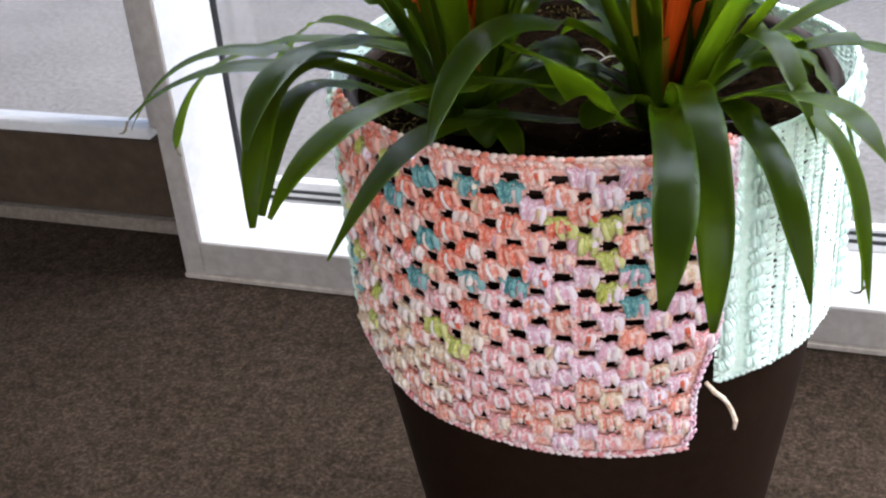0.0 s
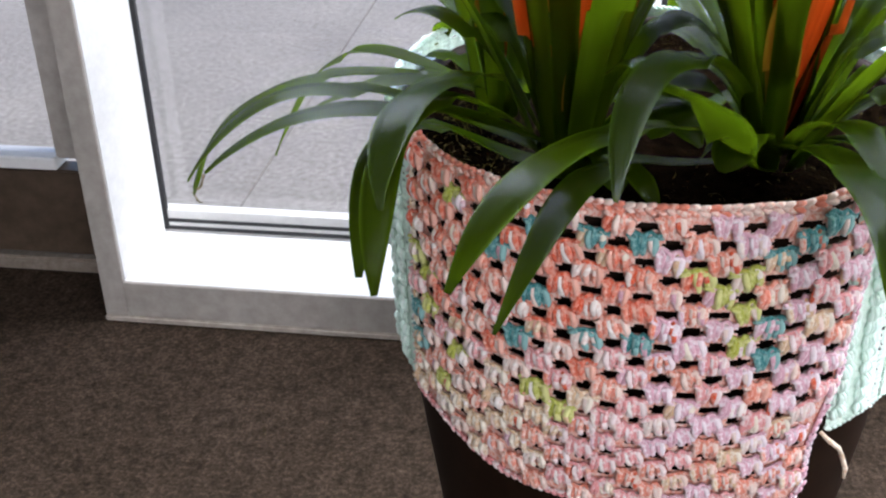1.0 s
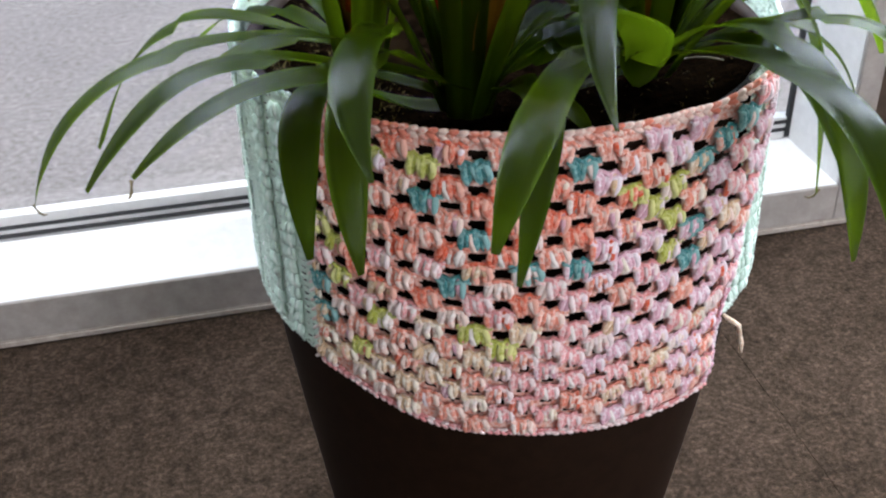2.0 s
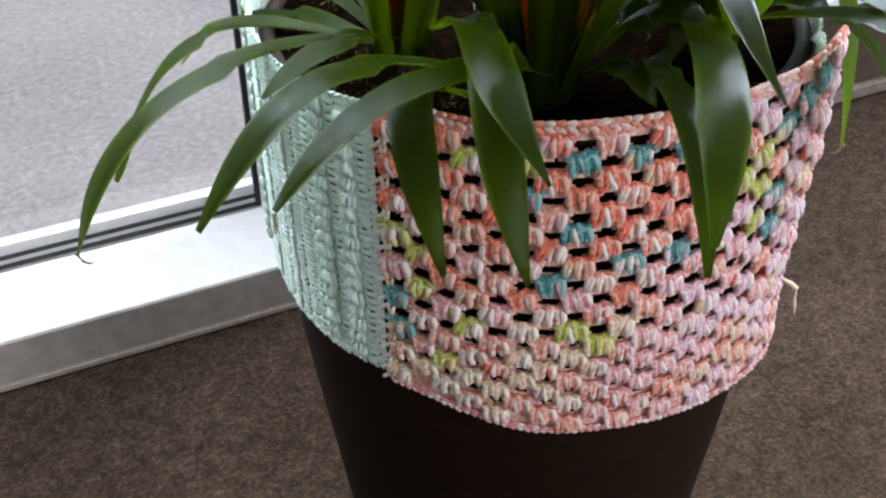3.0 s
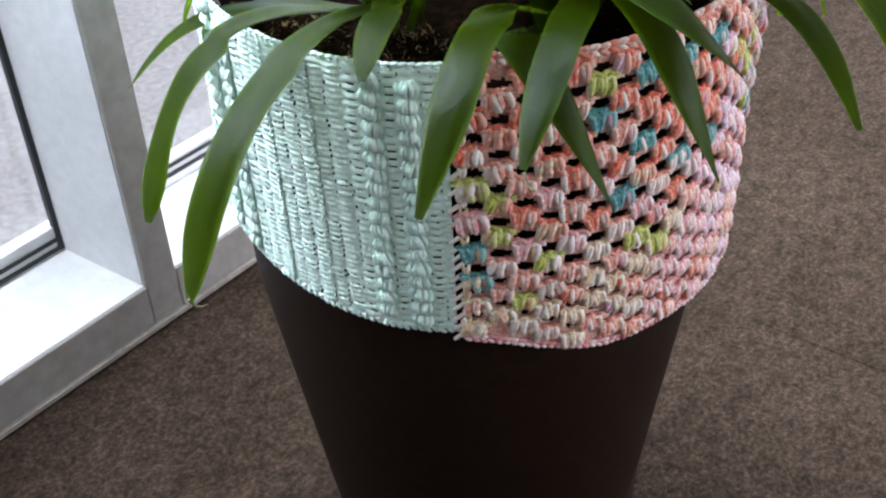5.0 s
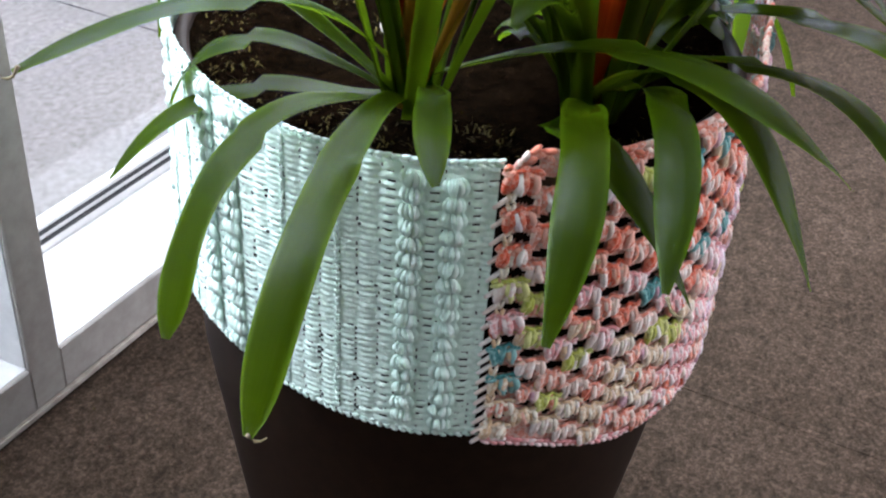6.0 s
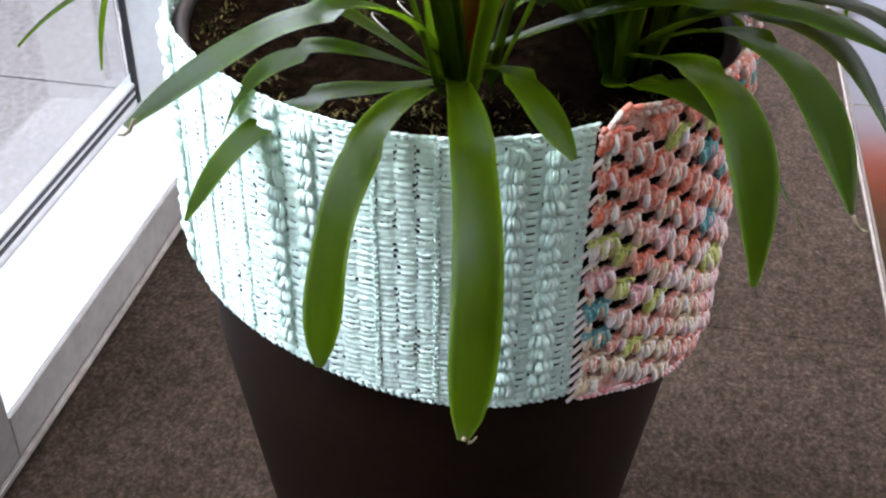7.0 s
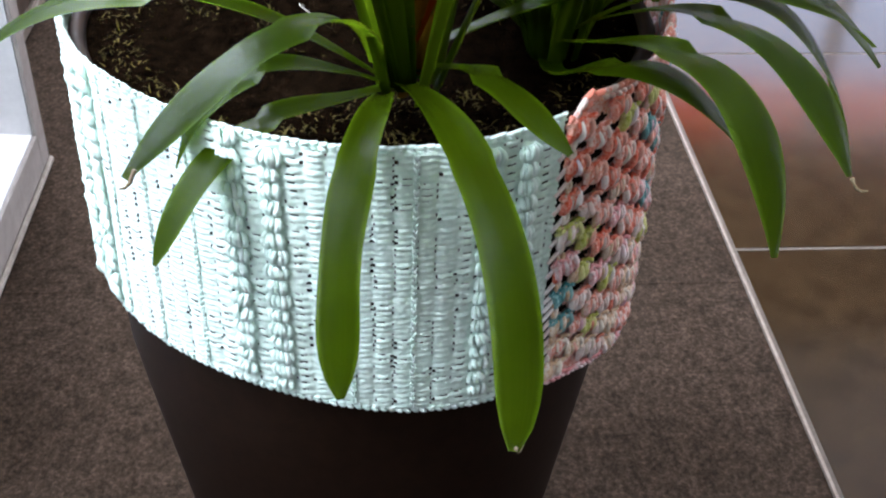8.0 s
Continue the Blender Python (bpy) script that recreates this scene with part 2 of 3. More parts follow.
blind = mesh_ob("roller_blind", box(EX + 0.1, EX + 0.103, -4.58, -0.22, 1.40, 1.655), M_ORANGE)
tagged(blind, "orange translucent roller blind hanging in the far window", "blind")

# ---- tiled floor beyond the trim strip ----
tagged(mesh_ob("trim", box(-4.0, EX, -1.0135, -1.0095, -0.02, 0.003, 0.001), M_STRIP), "pale metal strip between carpet and tiles", "trim", kind="structure")
tiles = mesh_ob("floor_tiled", box(-4.0, EX, -5.6, -1.0155, -0.06, -0.0008), M_GROUT)
tagged(tiles, "dark brown glossy tiled floor with pale joints", "floor", kind="structure")

# ---- pot ----
PX, PY = 0.8025, -0.4935
pot = empty("plant_pot", PX, PY, 0)
tagged(pot, "tall tapered dark brown plant pot standing on carpet", "plant pot")
prof = [(0.0, 0.002), (0.155, 0.002), (0.163, 0.008)]
for i in range(1, 15):
    z = 0.585 * i / 14
    prof.append((0.163 + 0.1415 * z - max(0, z - 0.33) * 0.11, z))
rt = prof[-1][0]
part("shell", lathe(prof + [(rt - 0.012, 0.585), (rt - 0.014, 0.5), (0.0, 0.5)]), M_POT, pot, smooth=True)
part("rim", lathe([(rt + 0.0005, 0.586), (rt + 0.001, 0.598), (rt - 0.003, 0.604), (rt - 0.009, 0.604), (rt - 0.012, 0.599), (rt - 0.013, 0.586)]), M_POT, pot, "rounded dark rim", True)

# ---- crochet cover ----
def yarn(name, base, pale, amount=0.5):
    """Wool: two tones that change from strand to strand and along it, fuzzy and rough."""
    m, nt, b = mat(name, 1.0, 0.0, 0.04)
    geo = nt.nodes.new("ShaderNodeNewGeometry")
    info = nt.nodes.new("ShaderNodeObjectInfo")
    n1 = noise_tex(nt, 330.0, 4.0, 0.75)
    half = nt.nodes.new("ShaderNodeMath")
    half.operation = "MULTIPLY_ADD"
    nt.links.new(geo.outputs["Random Per Island"], half.inputs[0])
    half.inputs[1].default_value = 0.32
    off = nt.nodes.new("ShaderNodeMath")
    off.operation = "MULTIPLY"
    off.inputs[1].default_value = 0.72
    nt.links.new(n1, off.inputs[0])
    nt.links.new(off.outputs[0], half.inputs[2])
    col = ramp(nt, half.outputs[0], [(0.49 - 0.10 * amount, base), (0.61, pale)])
    shade = ramp(nt, info.outputs["Random"], [(0.0, (0.88, 0.87, 0.86)), (1.0, (1.0, 1.0, 1.0))])
    nt.links.new(mixc(nt, col, shade, 1.0, "MULTIPLY"), b.inputs["Base Color"])
    b.inputs["Sheen Weight"].default_value = 0.12
    bump(nt, b, noise_tex(nt, 620.0, 3.0, 0.7), 0.55, 0.0010)
    return m


Y_CORAL = yarn("coral_yarn", (0.74, 0.11, 0.045), (0.89, 0.50, 0.40), 0.8)
Y_PEACH = yarn("peach_yarn", (0.76, 0.25, 0.17), (0.90, 0.72, 0.64), 0.5)
Y_PINK = yarn("pink_yarn", (0.78, 0.32, 0.32), (0.91, 0.78, 0.77), 0.4)
Y_LILAC = yarn("lilac_pink_yarn", (0.70, 0.40, 0.48), (0.90, 0.80, 0.84), 0.4)
Y_CREAM = yarn("cream_yarn", (0.70, 0.48, 0.30), (0.90, 0.82, 0.70), 0.4)
Y_PALE = yarn("undyed_pale_yarn", (0.82, 0.66, 0.60), (0.92, 0.86, 0.82), 0.4)
Y_TEAL = yarn("teal_yarn", (0.04, 0.20, 0.21), (0.28, 0.50, 0.49), 0.7)
Y_LIME = yarn("lime_yarn", (0.40, 0.43, 0.06), (0.70, 0.70, 0.30), 0.8)
Y_MINT = yarn("mint_yarn", (0.68, 0.87, 0.77), (0.82, 0.95, 0.88), 0.5)
Y_MINT_DEEP = yarn("mint_yarn_inner", (0.62, 0.85, 0.72), (0.78, 0.94, 0.84), 0.5)


def smooth_step(x):
    x = min(1.0, max(0.0, x))
    return x * x * (3 - 2 * x)


def mint_low(a):
    """Lower edge of the mint wrap; a in degrees, from -52 to 213."""
    return 0.424 - 0.031 * smooth_step((a - 120) / 93) - 0.020 * smooth_step((-a + 20) / 60) + 0.0025 * math.sin(radians(5 * a))


def mint_top(a):
    return 0.619 - 0.010 * smooth_step(1 - abs(a - 50) / 90) + 0.004 * math.sin(radians(3 * a + 40))


def mint_r(a, z):
    return 0.2245 + 0.005 * smooth_step(1 - abs(a + 5) / 45) + 0.003 * math.sin(radians(2.3 * a)) * smooth_step((z - 0.4) / 0.2)


def pink_low(a):
    u = (a + 147) / 91
    return 0.389 - 0.025 * smooth_step(u * 2.6) - 0.015 * smooth_step(u * 1.1) - 0.004 * smooth_step(1 - abs(u - 0.15) * 2.5)


def pink_top(a):
    u = (a + 147) / 91
    return 0.619 + 0.009 * smooth_step(1 - u * 5) - 0.022 * smooth_step(1 - u * 16) + 0.012 * smooth_step((u - 0.86) * 7)


def pink_side(z):
    """Free side of the panel: it draws in towards the rounded lower corner."""
    return -56.7 + 4.7 * smooth_step((z - 0.395) / 0.075) - 2.5 * smooth_step((0.368 - z) / 0.02)


def pink_r(a, z):
    u = (a + 147) / 91
    return 0.2275 + 0.010 * smooth_step((u - 0.82) * 6) * smooth_step((z - 0.45) / 0.15) + 0.003 * smooth_step((u - 0.6) * 2)


def add_tube(bm, pts, radii, sides=8, ply=0.0, turn=2.0, flat=1.0):
    """A closed tube through pts, its section ribbed by the plies of the yarn."""
    rings = []
    n = len(pts)
    for i, p in enumerate(pts):
        d = (pts[min(i + 1, n - 1)] - pts[max(i - 1, 0)]).normalized()
        ref = Vector((0, 0, 1)) if abs(d.z) < 0.8 else Vector((0, 1, 0))
        s = d.cross(ref).normalized()
        t = s.cross(d)
        ring = []
        for k in range(sides):
            th = math.tau * k / sides
            r = radii[i] * (1 + ply * math.cos(3 * th + turn * math.tau * i / n))
            ring.append(bm.verts.new(p + s * (r * math.cos(th)) + t * (r * flat * math.sin(th))))
        rings.append(ring)
    for a, b in zip(rings, rings[1:]):
        for k in range(sides):
            bm.faces.new((a[k], a[(k + 1) % sides], b[(k + 1) % sides], b[k]))
    bm.faces.new(rings[0][::-1])
    bm.faces.new(rings[-1])


def cluster_mesh(seed):
    """One puffed group of three stitches of soft three-ply yarn under a looped head; y is outwards."""
    rnd = random.Random(seed)
    bm = bmesh.new()
    for k in (-1, 0, 1):
        xt, xb = k * 0.0058 + rnd.uniform(-1, 1) * 0.0008, k * 0.0074 + rnd.uniform(-1, 1) * 0.0012
        bow = 0.0034 - 0.0008 * abs(k) + rnd.uniform(-1, 1) * 0.0009
        for ply in range(3):
            pts, rad = [], []
            ph = ply * math.tau / 3 + rnd.uniform(-0.5, 0.5)
            swing = rnd.choice((-1, 1)) * rnd.uniform(0.6, 3.0)
            for i in range(9):
                s = i / 8
                open_ = 0.0020 * (0.6 + 0.5 * math.sin(math.pi * s))
                turn = ph + s * swing
                x = xt + (xb - xt) * s + open_ * math.cos(turn) + rnd.uniform(-1, 1) * 0.0002
                z = 0.0066 - 0.0160 * s
                y = bow * math.sin(math.pi * min(1, s * 0.86 + 0.12)) - 0.0016 * (1 - s) + open_ * 0.55 * math.sin(turn)
                pts.append(Vector((x, y, z)))
                rad.append(0.0025 * (0.62 + 0.45 * math.sin(math.pi * (0.1 + 0.85 * s))))
            had = len(bm.faces)
            add_tube(bm, pts, rad, 6)
            if rnd.random() < 0.42:
                bm.faces.ensure_lookup_table()
                for f in bm.faces[had:]:
                    f.material_index = 1
    # loops over the heads of the stitches, drawn out to the neighbouring groups
    for h in (0, 1):
        pts = [Vector((-0.0122 + 0.0244 * i / 9, 0.0012 + 0.0014 * math.sin(i * 1.5 + h * 3), 0.0066 - 0.0026 * h + 0.0012 * math.cos(i * 1.9 + h * 2 + seed))) for i in range(10)]
        add_tube(bm, pts, [0.0011] + [0.0017] * 8 + [0.0011], 6)
    bmesh.ops.recalc_face_normals(bm, faces=bm.faces)
    me = bpy.data.meshes.new("crochet_cluster")
    bm.to_mesh(me)
    bm.free()
    for p in me.polygons:
        p.use_smooth = True
    return me


def on_pot(a, z, r, tilt=0.0, size=1.0):
    """Pose on the cover's surface: local y outwards, z up."""
    c, s = math.cos(radians(a)), math.sin(radians(a))
    return Matrix.Translation((r * c, r * s, z)) @ Matrix.Rotation(radians(a - 90), 4, "Z") @ Matrix.Rotation(radians(tilt), 4, "Y") @ Matrix.Diagonal((size, size, size, 1))


cover = empty("crochet_cover", PX, PY, 0)
tagged(cover, "mint crochet cover with variegated pink panel round the pot", "pot cover")
pink_panel = empty("pink_panel")
pink_panel.parent = cover
tagged(pink_panel, "pink, coral, teal and lime variegated crochet panel")
mint_wrap = empty("mint_wrap")
mint_wrap.parent = cover
tagged(mint_wrap, "pale mint ribbed crochet with bobble columns")

# where the dyed yarn shows teal or lime: degrees round the pot and height
TEAL = [(-110.5, 0.602), (-102, 0.60), (-94, 0.595), (-113.5, 0.535), (-116, 0.503), (-104.5, 0.51), (-92, 0.511), (-69.5, 0.575), (-65, 0.58), (-71, 0.524), (-70, 0.495), (-145, 0.482), (-144, 0.441), (-118, 0.561), (-62, 0.61)]
LIME = [(-129, 0.605), (-82, 0.568), (-76, 0.553), (-72, 0.563), (-74, 0.534), (-74, 0.511), (-110, 0.467), (-108, 0.450), (-131, 0.45), (-139.5, 0.478), (-140, 0.505), (-134, 0.415), (-142, 0.532), (-59, 0.615), (-120, 0.60)]
rc = random.Random(11)
shapes = [cluster_mesh(s) for s in range(7)]
variants = {}
cells = []
PITCH, ROW = 9.2, 0.0138
def row_z(k):
    """Height of a row of groups; the lowest rows are worked closer together."""
    return 0.5925 - ROW * min(k, 11) - 0.0108 * max(0, k - 11)


for k in range(-2, 22):
    for j in range(-8, 6):
        a = -83.4 + PITCH * j + (PITCH / 2 if k % 2 else 0)
        z = row_z(k)
        if -144.6 < a < pink_side(z) - 2.2 and pink_low(a) + 0.0058 < z < pink_top(a) - 0.006:
            cells.append((a, z))


def nearest(p):
    return min(cells, key=lambda c: ((c[0] - p[0]) * 0.004) ** 2 + (c[1] - p[1]) ** 2)


dyed = {nearest(p): Y_LIME for p in LIME}
dyed.update({nearest(p): Y_TEAL for p in TEAL})
for a, z in cells:
    m = dyed.get((a, z))
    if m is None:
        warm = 0.8 * smooth_step((z - 0.44) / 0.1) * smooth_step((-74 - a) / 22)
        n = noise.noise((a * 0.11, z * 60, 3.0)) * 0.5 + rc.uniform(-0.42, 0.42)
        if warm + n > 0.62:
            m = Y_CORAL
        elif warm + n > 0.28:
            m = Y_PEACH
        elif a < -108 and z < 0.46:
            m = Y_CREAM if n < 0.12 else Y_PEACH
        elif a > -92 and n < -0.02:
            m = Y_LILAC
        else:
            m = Y_PINK if n < 0.2 else (Y_CREAM if rc.random() < 0.4 else Y_PEACH)
    shp = rc.randrange(len(shapes))
    second = rc.choice((Y_CREAM, Y_PALE, Y_CORAL, Y_LILAC, Y_PALE, Y_PEACH))
    key = (shp, m.name, second.name)
    if key not in variants:
        me = shapes[shp].copy()
        me.materials.append(m)
        me.materials.append(second)
        variants[key] = me
    ob = new("crochet_cluster", variants[key])
    ob.parent = pink_panel
    ob.matrix_basis = on_pot(a + rc.uniform(-0.5, 0.5), z + rc.uniform(-1, 1) * 0.0008, pink_r(a, z), rc.uniform(-11, 11), rc.uniform(0.97, 1.10) * (0.9 if z < 0.44 else 1.0))


# loose net of yarn behind the groups, with a gap over each of them
net = bmesh.new()
NU, NV = 150, 104
grid = {}
for i in range(NU + 1):
    for j in range(NV + 1):
        a = -144.6 + (-57.0 + 144.6) * i / NU
        z = pink_low(a) + (pink_top(a) - pink_low(a)) * j / NV
        a = -144.6 + (pink_side(z) + 144.6) * i / NU
        r = pink_r(a, z) - 0.0018 + 0.0007 * math.sin(a * 6.1) * math.sin(z * 900)
        grid[i, j] = (net.verts.new((r * math.cos(radians(a)), r * math.sin(radians(a)), z)), a, z)
gaps = {}
for a, z in cells:
    gaps.setdefault(round(z / 0.012), []).append((a, z + 0.0092, 1.0 if z > 0.44 else 0.62))
for i in range(NU):
    for j in range(NV):
        _, a, z = grid[i, j]
        near = [g for k in (-2, -1, 0, 1) for g in gaps.get(round(z / 0.012) + k, ())]
        if any(((a - ga) / (2.05 * gs)) ** 2 + ((z - gz) / (0.0036 * gs)) ** 2 < 1 for ga, gz, gs in near):
            continue
        net.faces.new([grid[p][0] for p in ((i, j), (i + 1, j), (i + 1, j + 1), (i, j + 1))])
bmesh.ops.delete(net, geom=[v for v in net.verts if not v.link_faces], context="VERTS")
tagged(part("net", net, Y_PEACH, pink_panel, "", True), kind="stuff")


def edging(name, path, material, parent, size=0.0035, step=0.0072, label=""):
    """A row of small loops along a path of (angle, height, radius)."""
    bm = bmesh.new()
    q = [Vector((r * math.cos(radians(a)), r * math.sin(radians(a)), z)) for a, z, r in path]
    acc, last = 0.0, q[0]
    re_ = random.Random(5)
    for i in range(1, len(q)):
        acc += (q[i] - q[i - 1]).length
        if acc >= step:
            acc = 0.0
            p, d = q[i], (q[i] - last).normalized()
            out = Vector((p.x, p.y, 0)).normalized()
            side = d.cross(out)
            for sg in (-1, 1):
                e = d * (step * 0.62) + side * (sg * size * 0.5) + out * (size * 0.45)
                c = p + side * (sg * size * 0.55) + out * re_.uniform(-0.0005, 0.0008)
                add_tube(bm, [c - e, c - e * 0.5 + out * size * 0.35, c + e * 0.4 + out * size * 0.35, c + e], [size * 0.4, size * 0.68, size * 0.68, size * 0.35], 6)
            last = q[i]
    bmesh.ops.recalc_face_normals(bm, faces=bm.faces)
    return part(name, bm, material, parent, label, True)


def span(a0, a1, fz, fr, n=900):
    return [(a0 + (a1 - a0) * i / n, fz(a0 + (a1 - a0) * i / n), fr(a0 + (a1 - a0) * i / n, fz(a0 + (a1 - a0) * i / n))) for i in range(n + 1)]


edging("hem_edging", span(-146.5, -58.6, lambda a: pink_low(a) + 0.002, lambda a, z: pink_r(a, z) - 0.0004), Y_PINK, pink_panel, 0.0024, 0.0058)
edging("top_edging", span(-146.5, -53.0, lambda a: pink_top(a) - 0.0015, lambda a, z: pink_r(a, z) - 0.0012), Y_PEACH, pink_panel, 0.0034, 0.0068)


def side_path(n=400):
    z0, z1 = pink_low(-58.5), pink_top(-53)
    heights = [z0 + (z1 - z0) * i / n for i in range(n + 1)]
    return [(pink_side(z) - 0.4, z, pink_r(-57, z) - 0.0006) for z in heights]


edging("side_edging", side_path(), Y_LILAC, pink_panel, 0.0024, 0.0062)
# seam: slanting strands across long gaps between the panel and the mint wrap
edging("seam_edging", [(-144.9, pink_low(-146) + (pink_top(-146) - pink_low(-146)) * i / 400, 0.2275) for i in range(401)], Y_CREAM, pink_panel, 0.0024, 0.008)
seam = bmesh.new()
rz = random.Random(17)
z = pink_low(-146) + 0.004
while z < pink_top(-146) - 0.006:
    pts = []
    for i in range(6):
        aa, zz = -147.6 + 3.0 * i / 5, z - 0.005 + 0.010 * i / 5
        pts.append(Vector((0.2278 * math.cos(radians(aa)), 0.2278 * math.sin(radians(aa)), zz)))
    add_tube(seam, pts, [0.0013, 0.0016, 0.0017, 0.0017, 0.0016, 0.0013], 6)
    z += (0.0090 if z < 0.48 else 0.0135) + rz.uniform(-1, 1) * 0.001
bmesh.ops.recalc_face_normals(seam, faces=seam.faces)
part("seam_stitches", seam, Y_PALE, pink_panel, "pale slanting seam stitches", True)

# mint wrap: strips behind, ribbing bars, cords and bobbles
rm = random.Random(21)
PAIRS = [203 - 41.5 * i for i in range(7)]
bobble_cols = [p + s for p in PAIRS for s in (-3.35, 3.35) if -50 < p + s < 212]
plain_cols = list(PAIRS[:-1]) + [209.8, 212.6]
for i, p in enumerate(PAIRS):
    hi = p - 5.05
    lo = PAIRS[i + 1] + 5.05 if i + 1 < len(PAIRS) else -52
    n = max(1, round((hi - lo) / 3.5))
    plain_cols += [hi + (lo - hi) * (j + 0.5) / n for j in range(n)]
plain_cols.sort()
ribs = sorted([(a, 1.75, 2 if min(abs(a - b) for b in bobble_cols) < 4.4 else 0) for a in plain_cols] + [(a, 1.75, 1) for a in bobble_cols])
rib_at = [min(ribs, key=lambda r: abs(-52 + 0.25 * i - r[0]) / r[1]) for i in range(1061)]
rng = np.random.default_rng(7)
MA, MZ = 880, 250
jit = rng.random((MA + 1, 64))


def knit(i, j):
    """Point of the knitted sheet, and whether it lies in one of the small holes between the stitches."""
    a = -52 + 265 * i / MA
    z0, z1 = mint_low(a) + 0.001, mint_top(a) - 0.001
    z = z0 + (z1 - z0) * j / MZ
    c, half, kind = rib_at[min(1060, int((a + 52) / 0.25))]
    wob = 0.16 * math.sin(z * 46 + c) + 0.1 * math.sin(z * 131 + 2 * c)
    q = (a - c + wob) / half
    step = 0.0047 if kind == 0 else 0.0062
    row = (z - 0.38) / step + 0.5 * (int(c * 7) % 2) + 0.12 * math.sin(c * 3 + z * 60)
    n, f = int(row), row - int(row)
    rnd = jit[int(c * 3.7) % MA, n % 64]
    rib = 0.0008 * max(0.0, 1 - min(1.0, q * q))
    puff = 0.0010 * math.sin(math.pi * f) * (1 - 0.4 * q * q)
    hole = False
    if kind == 0:
        hole = abs(abs(q) - 1) < 0.19 and abs(f - 0.5) < 0.22 and rnd > (0.4 if int(c * 5) % 3 else 0.75)
        if (abs(q) < 0.5 and (f < 0.13 or f > 0.87)) and rnd > 0.85:
            hole = True
    elif kind == 2:
        hole = abs(q + 0.3 * (rnd - 0.5)) < 0.4 and (f < 0.1 or f > 0.88) and rnd > 0.4 or abs(abs(q) - 1) < 0.2 and abs(f - 0.5) < 0.2 and rnd < 0.5
    r = mint_r(a, z) - 0.0006 + rib + puff * (0.5 + rnd) + 0.0007 * noise.noise((a * 1.5, z * 420, c))
    return (r * math.cos(radians(a)), r * math.sin(radians(a)), z), hole


verts, open_cells = [], set()
for i in range(MA + 1):
    for j in range(MZ + 1):
        p, hole = knit(i, j)
        verts.append(p)
        if hole:
            open_cells.add((i, j))
faces = [(i * (MZ + 1) + j, (i + 1) * (MZ + 1) + j, (i + 1) * (MZ + 1) + j + 1, i * (MZ + 1) + j + 1) for i in range(MA) for j in range(MZ) if (i, j) not in open_cells]
sheet = bpy.data.meshes.new("knit")
sheet.from_pydata(verts, [], faces)
sheet.materials.append(Y_MINT_DEEP)
sheet.polygons.foreach_set("use_smooth", [True] * len(sheet.polygons))
knit_ob = new("knit", sheet)
knit_ob.parent = mint_wrap
tagged(knit_ob, kind="stuff")


def vertical_path(a, dr):
    z0, z1 = mint_low(a), mint_top(a)
    return [(a, z0 + (z1 - z0) * i / 300, mint_r(a, z0 + (z1 - z0) * i / 300) + dr) for i in range(301)]


# thin raised cords along every third rib
for i in range(0, len(plain_cols) - 1, 3):
    a = plain_cols[i] - 1.75
    if min(abs(a - b) for b in bobble_cols) > 4.6:
        edging("rib_cord", vertical_path(a, 0.0004), Y_MINT, mint_wrap, 0.0014, 0.0047)


def bobble_mesh(seed):
    """A puffed stitch of five soft strands gathered at head and foot."""
    rnd = random.Random(seed)
    bm = bmesh.new()
    for k in range(5):
        q = (k - 2) / 2
        x = q * 0.0054 + rnd.uniform(-1, 1) * 0.0009
        lift = 0.0034 * (1 - 0.45 * q * q) + rnd.uniform(-1, 1) * 0.0009
        slant = rnd.uniform(-0.004, 0.004)
        pts = [Vector((x * (0.45 + 0.65 * math.sin(math.pi * s ** 0.8)) + slant * (s - 0.5), lift * math.sin(math.pi * s ** 0.75), 0.0062 - 0.0128 * s)) for s in (0.03, 0.18, 0.34, 0.5, 0.66, 0.82, 0.97)]
        add_tube(bm, pts, [0.0011, 0.0016, 0.0019, 0.0020, 0.0019, 0.0016, 0.0011], 6)
    bmesh.ops.recalc_face_normals(bm, faces=bm.faces)
    me = bpy.data.meshes.new("bobble")
    bm.to_mesh(me)
    bm.free()
    me.materials.append(Y_MINT)
    for p in me.polygons:
        p.use_smooth = True
    return me


bobbles = [bobble_mesh(s) for s in range(9)]
for c, a in enumerate(bobble_cols):
    z = mint_low(a) + (0.009 if c % 2 else 0.0142)
    while z < mint_top(a) - 0.004:
        ob = new("bobble", bobbles[rm.randrange(9)])
        ob.parent = mint_wrap
        ob.matrix_basis = on_pot(a, z, mint_r(a, z) + 0.0004, rm.uniform(-14, 14), rm.uniform(1.0, 1.16))
        z += 0.0124 + rm.uniform(-1, 1) * 0.0006
edging("hem_edging", span(-52, 213, mint_low, lambda a, z: mint_r(a, z) - 0.0012), Y_MINT, mint_wrap, 0.0022, 0.0052)
edging("top_edging", span(-52, 213, mint_top, lambda a, z: mint_r(a, z) - 0.0024), Y_MINT, mint_wrap, 0.0024, 0.0056)
